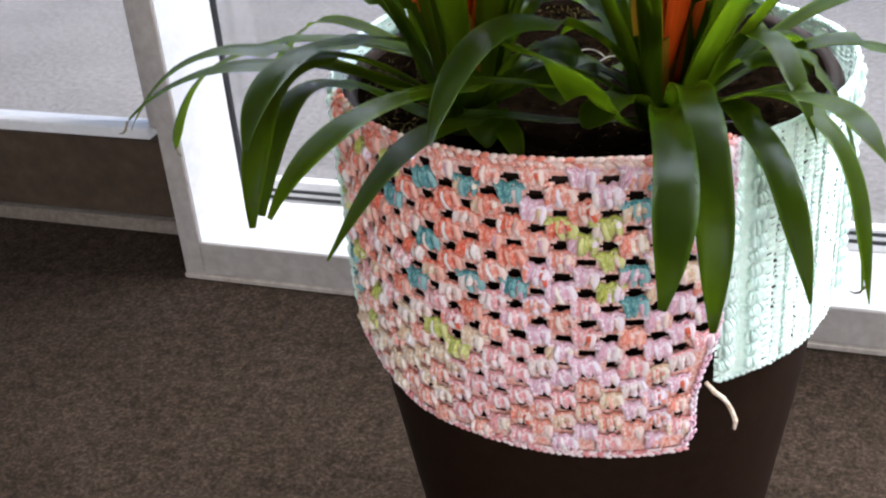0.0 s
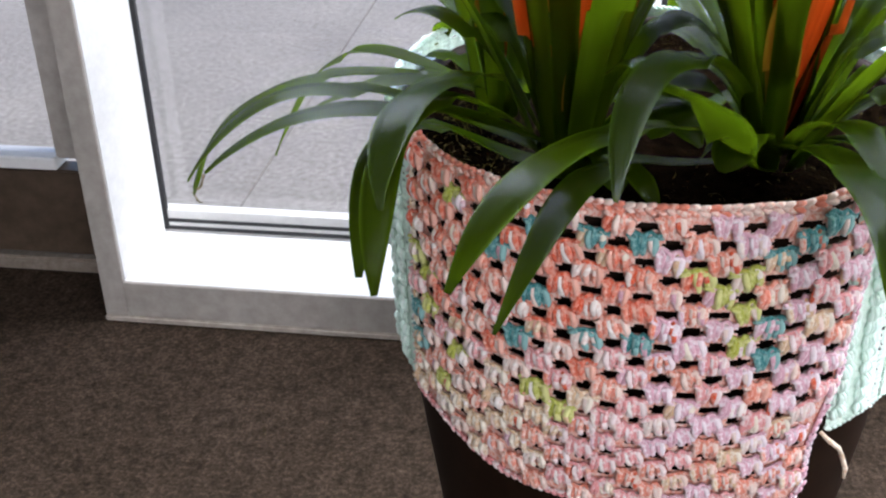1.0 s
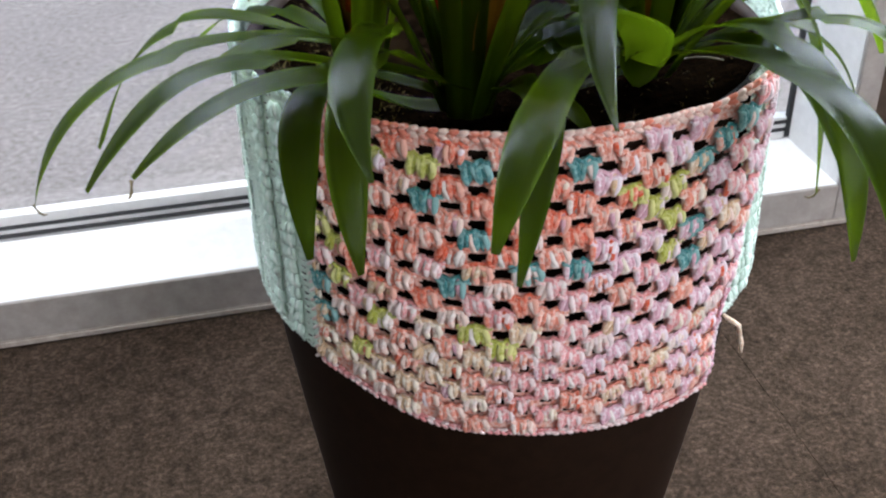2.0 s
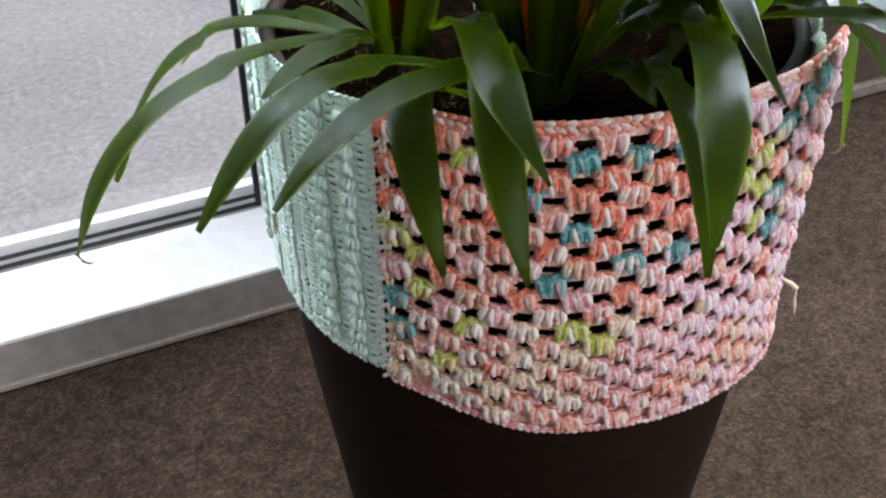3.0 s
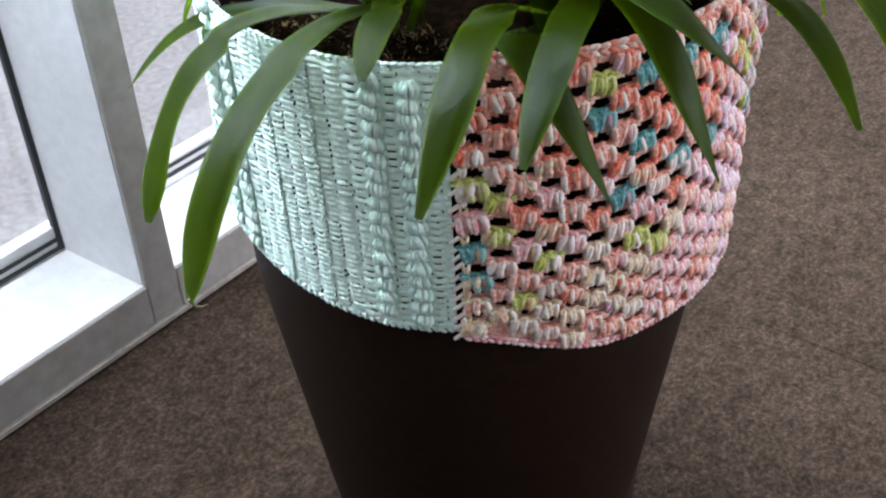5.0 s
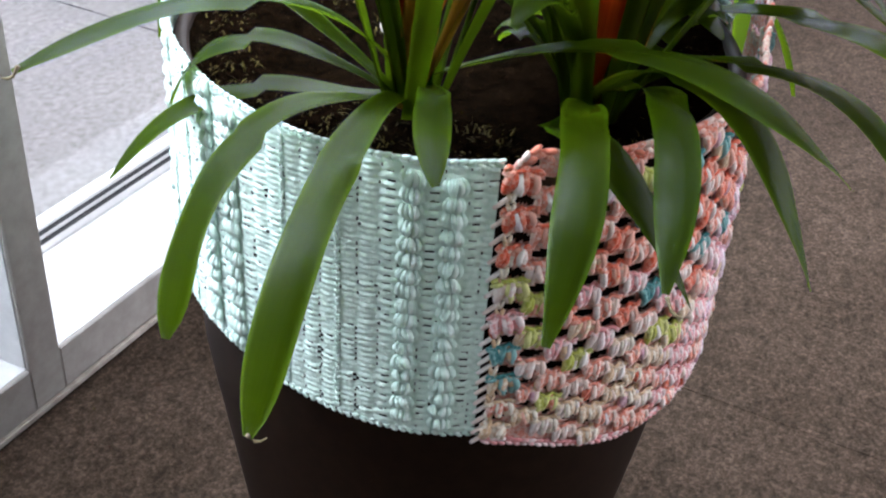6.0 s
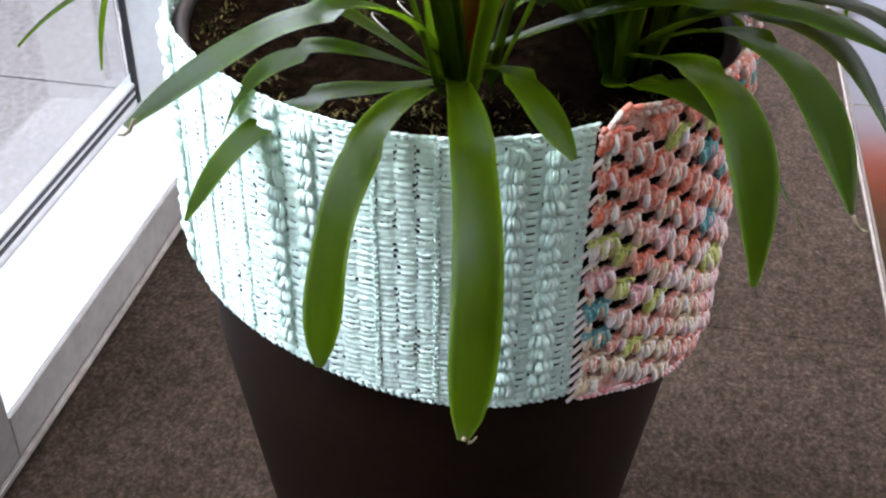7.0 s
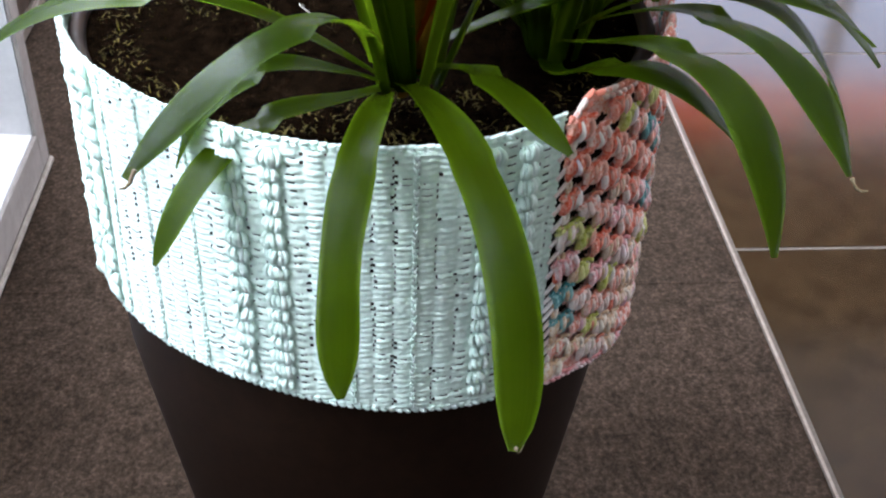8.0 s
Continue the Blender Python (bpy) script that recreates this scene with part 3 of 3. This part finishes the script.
# loose yarn end
bm = bmesh.new()
tail = [(-54.6, 0.413, 0.231), (-53.5, 0.407, 0.238), (-51.8, 0.400, 0.241), (-50.6, 0.392, 0.240), (-49.6, 0.383, 0.240), (-48.9, 0.374, 0.241), (-49.2, 0.366, 0.242)]
add_tube(bm, [Vector((r * math.cos(radians(a)), r * math.sin(radians(a)), z)) for a, z, r in tail], [0.0016, 0.002, 0.002, 0.002, 0.002, 0.0021, 0.0014], 8, 0.15, 3)
bmesh.ops.recalc_face_normals(bm, faces=bm.faces)
part("yarn_end", bm, Y_CREAM, cover, "loose pale yarn end", True)

# ---- soil and plants ----
M_SOIL = two_scale("dark_potting_soil", (0.0012, 0.0008, 0.0005), (0.006, 0.0034, 0.0018), 90.0, 12.0, 1.0, 0.0, 0.006, 0.9)
M_MOSS = two_scale("dry_moss", (0.026, 0.019, 0.003), (0.085, 0.066, 0.015), 160.0, 25.0, 0.9, 0.1)


def soil_fn(u, v):
    r = 0.207 * v
    a = u * math.tau
    x, y = r * math.cos(a), r * math.sin(a)
    return (x, y, 0.583 + 0.008 * noise.noise((x * 14, y * 14, 0)) + 0.004 * noise.noise((x * 60, y * 60, 2)) + 0.015 * v ** 5)


soil = mesh_ob("soil", grid_surface(soil_fn, 72, 24, True), M_SOIL, smooth=True)
soil.location = (PX, PY, 0)
tagged(soil, "dark brown potting soil filling the pot", "soil", kind="stuff")
bm = bmesh.new()
rs = random.Random(8)
for i in range(9000):
    a, r = rs.uniform(0, math.tau), 0.2 * math.sqrt(rs.random())
    if noise.noise((r * math.cos(a) * 9 + 4, r * math.sin(a) * 9, 7)) < 0.02 and r < 0.17:
        continue
    if r * math.sin(a) < 0.06 and r * math.cos(a) > -0.07 and rs.random() < 0.85:
        continue
    p = Vector((r * math.cos(a), r * math.sin(a), soil_fn(a / math.tau, r / 0.207)[2] - 0.002))
    d = Vector((rs.uniform(-1, 1), rs.uniform(-1, 1), rs.uniform(0.0, 0.6))).normalized() * rs.uniform(0.004, 0.013)
    s = d.cross(Vector((0.3, 0.2, 1))).normalized() * rs.uniform(0.0003, 0.0008)
    k = Vector((rs.uniform(-1, 1), rs.uniform(-1, 1), -0.4)) * 0.004
    v = [bm.verts.new(q) for q in (p - s, p + s, p + d * 0.6 + s, p + d * 0.6 - s)]
    t = bm.verts.new(p + d + k)
    bm.faces.new(v)
    bm.faces.new((v[3], v[2], t))
moss = mesh_ob("moss", bm, M_MOSS)
moss.location = (PX, PY, 0)
tagged(moss, "dry yellow-brown moss strands on the soil", "moss", kind="stuff")


def leaf_material(name, base, light, back, margin):
    m, nt, b = mat(name, 0.34, 0.0, 0.16)
    tc = nt.nodes.new("ShaderNodeTexCoord")
    mp = nt.nodes.new("ShaderNodeMapping")
    mp.inputs["Scale"].default_value = (1.0, 26.0, 1.0)
    nt.links.new(tc.outputs["UV"], mp.inputs[0])
    veins = nt.nodes.new("ShaderNodeTexNoise")
    veins.inputs["Scale"].default_value = 1.6
    veins.inputs["Detail"].default_value = 4.0
    nt.links.new(mp.outputs[0], veins.inputs["Vector"])
    patch = noise_tex(nt, 16.0, 3.0)
    col = ramp(nt, veins.outputs[0], [(0.35, base), (0.7, light)])
    # paler margins
    sep = nt.nodes.new("ShaderNodeSeparateXYZ")
    nt.links.new(tc.outputs["UV"], sep.inputs[0])
    edge = ramp(nt, sep.outputs["Y"], [(0.0, (1, 1, 1)), (0.13, (0, 0, 0)), (0.87, (0, 0, 0)), (1.0, (1, 1, 1))])
    col = mixc(nt, col, margin, edge)
    shade = ramp(nt, patch, [(0.3, (0.66, 0.70, 0.58)), (0.7, (1.12, 1.1, 1.0))])
    info = nt.nodes.new("ShaderNodeObjectInfo")
    tone = ramp(nt, info.outputs["Random"], [(0.0, (0.6, 0.68, 0.62)), (1.0, (1.25, 1.15, 1.0))])
    both = mixc(nt, mixc(nt, col, shade, 1.0, "MULTIPLY"), tone, 1.0, "MULTIPLY")
    nt.links.new(both, b.inputs["Base Color"])
    rr = ramp(nt, veins.outputs[0], [(0.35, (0.16, 0.16, 0.16)), (0.7, (0.25, 0.25, 0.25))])
    nt.links.new(rr, b.inputs["Roughness"])
    bump(nt, b, veins.outputs[0], 0.35, 0.001)
    # light through the blade
    tr = nt.nodes.new("ShaderNodeBsdfTranslucent")
    tr.inputs["Color"].default_value = (*back, 1)
    mx = nt.nodes.new("ShaderNodeMixShader")
    mx.inputs[0].default_value = 0.27
    out = nt.nodes["Material Output"]
    nt.links.new(b.outputs[0], mx.inputs[1])
    nt.links.new(tr.outputs[0], mx.inputs[2])
    nt.links.new(mx.outputs[0], out.inputs[0])
    return m


M_LEAF = leaf_material("bromeliad_leaf", (0.023, 0.041, 0.0005), (0.036, 0.061, 0.0008), (0.22, 0.37, 0.007), (0.070, 0.130, 0.003))
M_BRACT = leaf_material("orange_bract", (0.55, 0.07, 0.01), (0.8, 0.16, 0.02), (0.9, 0.2, 0.02), (0.8, 0.2, 0.03))
M_BRACT_TIP = leaf_material("green_orange_bract", (0.2, 0.13, 0.015), (0.5, 0.2, 0.03), (0.5, 0.3, 0.02), (0.4, 0.25, 0.03))


def blade(name, plant, base, tip, at, top, width, roll=0.0, sway=0.0, channel=0.28, material=None, blunt=0.0, label="", bend=None):
    """A strap-shaped leaf from base to tip on an arch whose control point lies at the share `at` of the way, at the height `top`."""
    b, t = Vector(base), Vector(tip)
    flat = Vector((t.x - b.x, t.y - b.y, 0))
    side0 = Vector((-flat.y, flat.x, 0)).normalized() if flat.length > 1e-4 else Vector((1, 0, 0))
    c = b + flat * at + side0 * sway
    c.z = top
    # control points of the arch: two of its own, or both from the single one
    c1, c2 = (Vector(bend[0]), Vector(bend[1])) if bend else (b + (c - b) * (2 / 3), t + (c - t) * (2 / 3))
    n, half = 30, 3
    bm = bmesh.new()
    uv = bm.loops.layers.uv.new("UVMap")
    rows = []
    for i in range(n + 1):
        s = i / n
        p = b * (1 - s) ** 3 + c1 * (3 * s * (1 - s) ** 2) + c2 * (3 * s * s * (1 - s)) + t * s ** 3
        d = ((c1 - b) * (1 - s) ** 2 + (c2 - c1) * (2 * s * (1 - s)) + (t - c2) * s * s).normalized()
        side = Vector((-d.y, d.x, 0))
        side = (side.normalized() if side.length > 0.12 else side0)
        if side.dot(side0) < 0:
            side = -side
        up = side.cross(d)
        if up.z < 0 and s < 0.5:
            up = -up
        ang = radians(roll) * s
        sd = side * math.cos(ang) + up * math.sin(ang)
        un = up * math.cos(ang) - side * math.sin(ang)
        grow = 0.58 + 0.42 * smooth_step(s / 0.6)
        e = max(0.0, (s - (0.66 + 0.24 * blunt)) / (0.34 - 0.24 * blunt))
        taper = max(0.12 + 0.1 * blunt, (1 - e ** 1.9) ** (0.9 - 0.4 * blunt)) if e < 1 else 0.12 + 0.1 * blunt
        w = width * 0.47 * grow * taper * (1 + 0.03 * math.sin(17 * s + width * 900))
        ch = channel * (1 - 0.65 * s)
        row = []
        for k in range(-half, half + 1):
            q = k / half
            ripple = 0.0012 * math.sin(11 * s + 2.2 * q + width * 500) * abs(q)
            row.append((bm.verts.new(p + sd * (w * q) + un * (w * ch * q * q + ripple)), s, (q + 1) / 2))
        rows.append(row)
    for ra, rb in zip(rows, rows[1:]):
        for k in range(2 * half):
            f = bm.faces.new((ra[k][0], ra[k + 1][0], rb[k + 1][0], rb[k][0]))
            for lp, src in zip(f.loops, (ra[k], ra[k + 1], rb[k + 1], rb[k])):
                lp[uv].uv = (src[1], src[2])
    bmesh.ops.solidify(bm, geom=bm.faces[:], thickness=0.0009)
    ob = part(name, bm, material or M_LEAF, plant, label, True)
    ob.location = -plant.location
    return ob


def bromeliad(x, y, z):
    p = empty("bromeliad", x, y, z)
    tagged(p, "green bromeliad with arching strap leaves and orange bracts in soil", "plant", group="bromeliads in the pot")
    return p


CA, CB, CC = (0.676, -0.522, 0.600), (0.888, -0.600, 0.600), (0.735, -0.628, 0.600)
plant_a = bromeliad(CA[0], CA[1], 0.57)
plant_b = bromeliad(CB[0], CB[1], 0.57)
plant_c = bromeliad(CC[0], CC[1], 0.57)


def arch(plant, crown, tip, at, top, width=0.032, **kw):
    d = Vector((tip[0] - crown[0], tip[1] - crown[1], 0)).normalized() * 0.012
    kw["blunt"] = min(0.85, kw.get("blunt", 0.0) + 0.25)
    return blade("leaf", plant, (crown[0] + d.x, crown[1] + d.y, crown[2] + 0.006), tip, at, top, width, **kw)


def strap(plant, base, c1, c2, tip, width, blunt=0.7, **kw):
    """An arching leaf with two control points of its own."""
    return blade("leaf", plant, base, tip, 0.5, c1[2], width, blunt=blunt, bend=(c1, c2), **kw)


# long arching leaves
strap(plant_a, (0.674, -0.517, 0.608), (0.598, -0.532, 0.642), (0.444, -0.581, 0.673), (0.414, -0.569, 0.530), 0.029, 0.9)
strap(plant_a, (0.664, -0.505, 0.605), (0.545, -0.500, 0.665), (0.505, -0.470, 0.640), (0.459, -0.477, 0.527), 0.026, 0.9)
strap(plant_a, (0.670, -0.515, 0.608), (0.648, -0.450, 0.600), (0.603, -0.403, 0.643), (0.543, -0.366, 0.558), 0.023, 0.8)
strap(plant_a, (0.692, -0.503, 0.612), (0.608, -0.488, 0.716), (0.545, -0.424, 0.710), (0.469, -0.376, 0.669), 0.028, 0.3)
strap(plant_a, (0.680, -0.526, 0.614), (0.624, -0.570, 0.647), (0.608, -0.565, 0.657), (0.541, -0.609, 0.635), 0.024, 0.5)
strap(plant_a, (0.694, -0.510, 0.608), (0.705, -0.630, 0.672), (0.610, -0.729, 0.742), (0.632, -0.813, 0.655), 0.029, 0.3)
strap(plant_c, (0.739, -0.631, 0.606), (0.614, -0.645, 0.660), (0.541, -0.707, 0.737), (0.469, -0.709, 0.615), 0.028, 0.5)
strap(plant_c, (0.745, -0.632, 0.608), (0.684, -0.691, 0.670), (0.573, -0.733, 0.720), (0.501, -0.754, 0.645), 0.026, 0.4)
strap(plant_c, (0.732, -0.626, 0.604), (0.660, -0.608, 0.575), (0.594, -0.660, 0.740), (0.600, -0.750, 0.568), 0.029, 0.6)
strap(plant_c, (0.733, -0.626, 0.607), (0.667, -0.671, 0.678), (0.613, -0.749, 0.753), (0.624, -0.808, 0.591), 0.027, 0.6)
strap(plant_b, (0.879, -0.601, 0.604), (0.750, -0.680, 0.612), (0.764, -0.769, 0.722), (0.705, -0.858, 0.602), 0.024, 0.4)
strap(plant_b, (0.888, -0.589, 0.605), (0.809, -0.677, 0.662), (0.724, -0.842, 0.756), (0.683, -0.885, 0.645), 0.029, 0.4)
strap(plant_b, (0.870, -0.585, 0.620), (0.858, -0.660, 0.700), (0.770, -0.710, 0.770), (0.771, -0.826, 0.675), 0.026, 0.3, roll=20)
strap(plant_b, (0.884, -0.616, 0.600), (0.827, -0.654, 0.617), (0.870, -0.745, 0.705), (0.783, -0.704, 0.701), 0.036, 0.8, roll=-35)
# further arching leaves: tip, share, height of the arch, width
arch(plant_a, CA, (0.597, -0.376, 0.592), 0.80, 0.690, 0.024)
arch(plant_a, CA, (0.600, -0.240, 0.640), 0.60, 0.760, 0.026)
arch(plant_c, CC, (0.800, -0.715, 0.612), 0.55, 0.660, 0.022)
strap(plant_b, (0.888, -0.600, 0.606), (0.889, -0.689, 0.662), (0.940, -0.835, 0.715), (0.927, -0.880, 0.605), 0.029, 0.5)
strap(plant_b, (0.892, -0.602, 0.606), (0.905, -0.660, 0.680), (0.950, -0.790, 0.730), (0.951, -0.812, 0.548), 0.027, 0.6)
strap(plant_b, (0.895, -0.598, 0.606), (0.930, -0.630, 0.650), (0.985, -0.690, 0.660), (1.010, -0.722, 0.522), 0.027, 0.4)
arch(plant_b, CB, (1.052, -0.665, 0.492), 0.89, 0.715, 0.027, blunt=0.4)
arch(plant_b, CB, (1.049, -0.610, 0.470), 0.85, 0.770, 0.024)
arch(plant_b, CB, (1.004, -0.655, 0.615), 0.60, 0.770, 0.028)
arch(plant_b, CB, (1.050, -0.700, 0.625), 0.75, 0.700, 0.026)
arch(plant_c, CC, (0.835, -0.590, 0.690), 0.60, 0.760, 0.030)
arch(plant_c, CC, (0.800, -0.440, 0.700), 0.60, 0.790, 0.030)
arch(plant_c, CC, (0.690, -0.420, 0.720), 0.60, 0.790, 0.028)
arch(plant_b, CB, (0.830, -0.420, 0.720), 0.60, 0.800, 0.030)
arch(plant_b, CB, (0.960, -0.400, 0.700), 0.60, 0.790, 0.030)
arch(plant_b, CB, (0.770, -0.560, 0.740), 0.60, 0.780, 0.030)
arch(plant_b, CB, (1.120, -0.560, 0.570), 0.70, 0.740, 0.028)
arch(plant_b, CB, (1.130, -0.450, 0.650), 0.60, 0.740, 0.027)
arch(plant_b, CB, (1.040, -0.400, 0.720), 0.60, 0.760, 0.026)
arch(plant_b, CB, (0.823, -0.173, 0.504), 0.95, 0.780, 0.025)
arch(plant_b, CB, (0.700, -0.230, 0.680), 0.60, 0.760, 0.027)

# upright inner leaves and the flower spikes
def spike(plant, c, seed, lean, uprights):
    r_ = random.Random(seed)
    lx, ly = lean
    for i in range(9):
        a = i * 2.399 + seed
        h = 0.09 + 0.035 * i
        rad = 0.010 + 0.012 * r_.random() + 0.002 * i
        x0, y0 = c[0] + 0.006 * math.cos(a), c[1] + 0.006 * math.sin(a)
        z0 = c[2] + 0.012 * i
        f = h / 0.3
        tip = (c[0] + lx * f + rad * math.cos(a) * 1.8, c[1] + ly * f + rad * math.sin(a) * 1.8, c[2] + h + 0.03)
        blade("bract", plant, (x0, y0, z0), tip, 0.75, (z0 + tip[2]) / 2, 0.026, material=M_BRACT if i > 1 else M_BRACT_TIP, channel=0.7, label="orange bract")
    for i in range(uprights):
        a = i * 2.399 + seed * 1.7
        out = 0.08 + 0.15 * r_.random()
        h = 0.22 + 0.14 * r_.random()
        tip = (c[0] + lx + out * math.cos(a), c[1] + ly + out * math.sin(a), c[2] + h)
        blade("leaf", plant, (c[0] + 0.02 * math.cos(a), c[1] + 0.02 * math.sin(a), c[2]), tip, 0.42, c[2] + h * 0.80, 0.027, channel=0.5)


def shade_leaves(plant, c, seed, count, first, last):
    """Tall leaves added mostly out of view to shade the soil: they rise steeply from the crown and bend over high above
    it.
    """
    r_ = random.Random(seed)
    for i in range(count):
        a = radians(first + (last - first) * (i + 0.15 + r_.random() * 0.7) / count)
        out, h = r_.uniform(0.17, 0.27), r_.uniform(0.20, 0.30)
        tip = (c[0] + out * math.cos(a), c[1] + out * math.sin(a), c[2] + h)
        arch(plant, c, tip, r_.uniform(0.2, 0.32), c[2] + h + r_.uniform(0.08, 0.14), r_.uniform(0.027, 0.032))


def filler(plant, c, seed, count, away):
    """Half-raised leaves between the crowns; none towards the direction `away` in degrees."""
    r_ = random.Random(seed)
    for i in range(count):
        a = away + 60 + 240 * (i + r_.random() * 0.7) / count
        out, h = r_.uniform(0.07, 0.13), r_.uniform(0.07, 0.16)
        tip = (c[0] + out * math.cos(radians(a)), c[1] + out * math.sin(radians(a)), c[2] + h)
        arch(plant, c, tip, 0.55, c[2] + h * 1.1 + 0.03, r_.uniform(0.024, 0.033))


def low_leaves(plant, c, seed, count, first, last):
    """Short twisted leaves that lie low over the soil, between two directions in degrees."""
    r_ = random.Random(seed)
    for i in range(count):
        a = radians(first + (last - first) * (i + 0.2 + r_.random() * 0.6) / count)
        out, h = r_.uniform(0.075, 0.135), r_.uniform(0.012, 0.06)
        tip = (c[0] + out * math.cos(a), c[1] + out * math.sin(a), c[2] + h)
        arch(plant, c, tip, r_.uniform(0.5, 0.8), c[2] + h + r_.uniform(0.03, 0.06), r_.uniform(0.022, 0.031), roll=r_.uniform(-45, 45), blunt=r_.uniform(0.1, 0.5))


filler(plant_b, CB, 31, 13, -80)
filler(plant_c, CC, 32, 12, -110)
low_leaves(plant_c, CC, 41, 7, -75, 100)
low_leaves(plant_b, CB, 42, 7, 100, 250)
low_leaves(plant_b, CB, 44, 4, -20, 90)
# extra high leaves that keep window light off the soil and crowns
shade_leaves(plant_a, CA, 51, 5, 0, 105)
shade_leaves(plant_a, CA, 54, 5, 85, 175)
shade_leaves(plant_b, CB, 52, 7, -30, 130)
shade_leaves(plant_c, CC, 53, 4, 20, 110)
spike(plant_a, CA, 3, (0.03, -0.04), 6)
spike(plant_b, CB, 8, (0.03, -0.02), 10)
spike(plant_c, CC, 5, (0.0, -0.02), 10)


# dried, curled ends of some leaves and pale plastic loops on the soil
M_DRY = two_scale("dried_leaf_end", (0.10, 0.08, 0.04), (0.2, 0.16, 0.09), 120.0, 20.0, 0.8, 0.2)
M_LOOP = two_scale("pale_plastic_loop", (0.2, 0.17, 0.13), (0.36, 0.32, 0.27), 120.0, 20.0, 0.7, 0.3)


def curl(plant, p, d, size):
    bm = bmesh.new()
    p, d = Vector(p), Vector(d).normalized()
    pts = [p + Vector((0, 0, 0.004)) - d * 0.002, p + d * size * 0.2 - Vector((0, 0, size * 0.25)), p + d * size * 0.6 - Vector((0, 0, size * 0.42)), p + d * size - Vector((0, 0, size * 0.3))]
    add_tube(bm, pts, [0.0014, 0.0011, 0.0008, 0.0004], 6)
    ob = part("dry_tip", bm, M_DRY, plant, "dried curled leaf end", True)
    ob.location = -plant.location


curl(plant_a, (0.415, -0.571, 0.529), (1, -0.6, 0), 0.009)
curl(plant_a, (0.468, -0.380, 0.670), (-0.6, 0.6, 0), 0.008)
curl(plant_c, (0.500, -0.757, 0.640), (-0.3, -1, 0), 0.008)
curl(plant_b, (1.049, -0.610, 0.470), (-1, 0.2, 0), 0.010)
# curved tubes for thin white plastic lines on the soil, set at random
rr_ = random.Random(4)
for i in range(3):
    a, r = rr_.uniform(0, math.tau), rr_.uniform(0.05, 0.17)
    p = Vector((PX + r * math.cos(a), PY + r * math.sin(a), 0.588))
    b2 = rr_.uniform(0, math.tau)
    bm = bmesh.new()
    add_tube(bm, [p + Vector((math.cos(b2 + 0.12 * k) * 0.004 * k, math.sin(b2 + 0.12 * k) * 0.004 * k, 0.008 * math.sin(k * 0.32))) for k in range(10)], [0.0004] + [0.0006] * 8 + [0.0003], 6)
    tagged(mesh_ob("soil_loop", bm, M_LOOP, smooth=True), "thin pale plastic loop lying on the soil", "root", group="roots on the soil")

# ---- floor tiles ----
def tile_mesh(w, h):
    bm = box(0.0, w, -h, 0.0, -0.03, 0.0, 0.0015)
    me = bpy.data.meshes.new("tile")
    bm.to_mesh(me)
    bm.free()
    me.materials.append(M_TILE)
    return me


TILE = 0.6
tile = tile_mesh(TILE - 0.004, TILE - 0.004)
for i in range(-8, 5):
    for j in range(7):
        ob = new("tile", tile)
        ob.parent = tiles
        ob.location = (1.284 + TILE * i, -1.0185 - TILE * j, 0.0)


# paving slabs outside the glazing
bm = box(0.0, 1.7425, 0.0, 1.7425, -0.05, 0.0, 0.0015)
slab = bpy.data.meshes.new("paving_slab")
bm.to_mesh(slab)
bm.free()
slab.materials.append(M_PAVE)
for i in range(-5, 7):
    for j in range(7):
        ob = new("paving_slab", slab)
        ob.parent = ground
        ob.location = (0.0465 + 1.745 * i, 0.305 + 1.745 * j, -0.070)
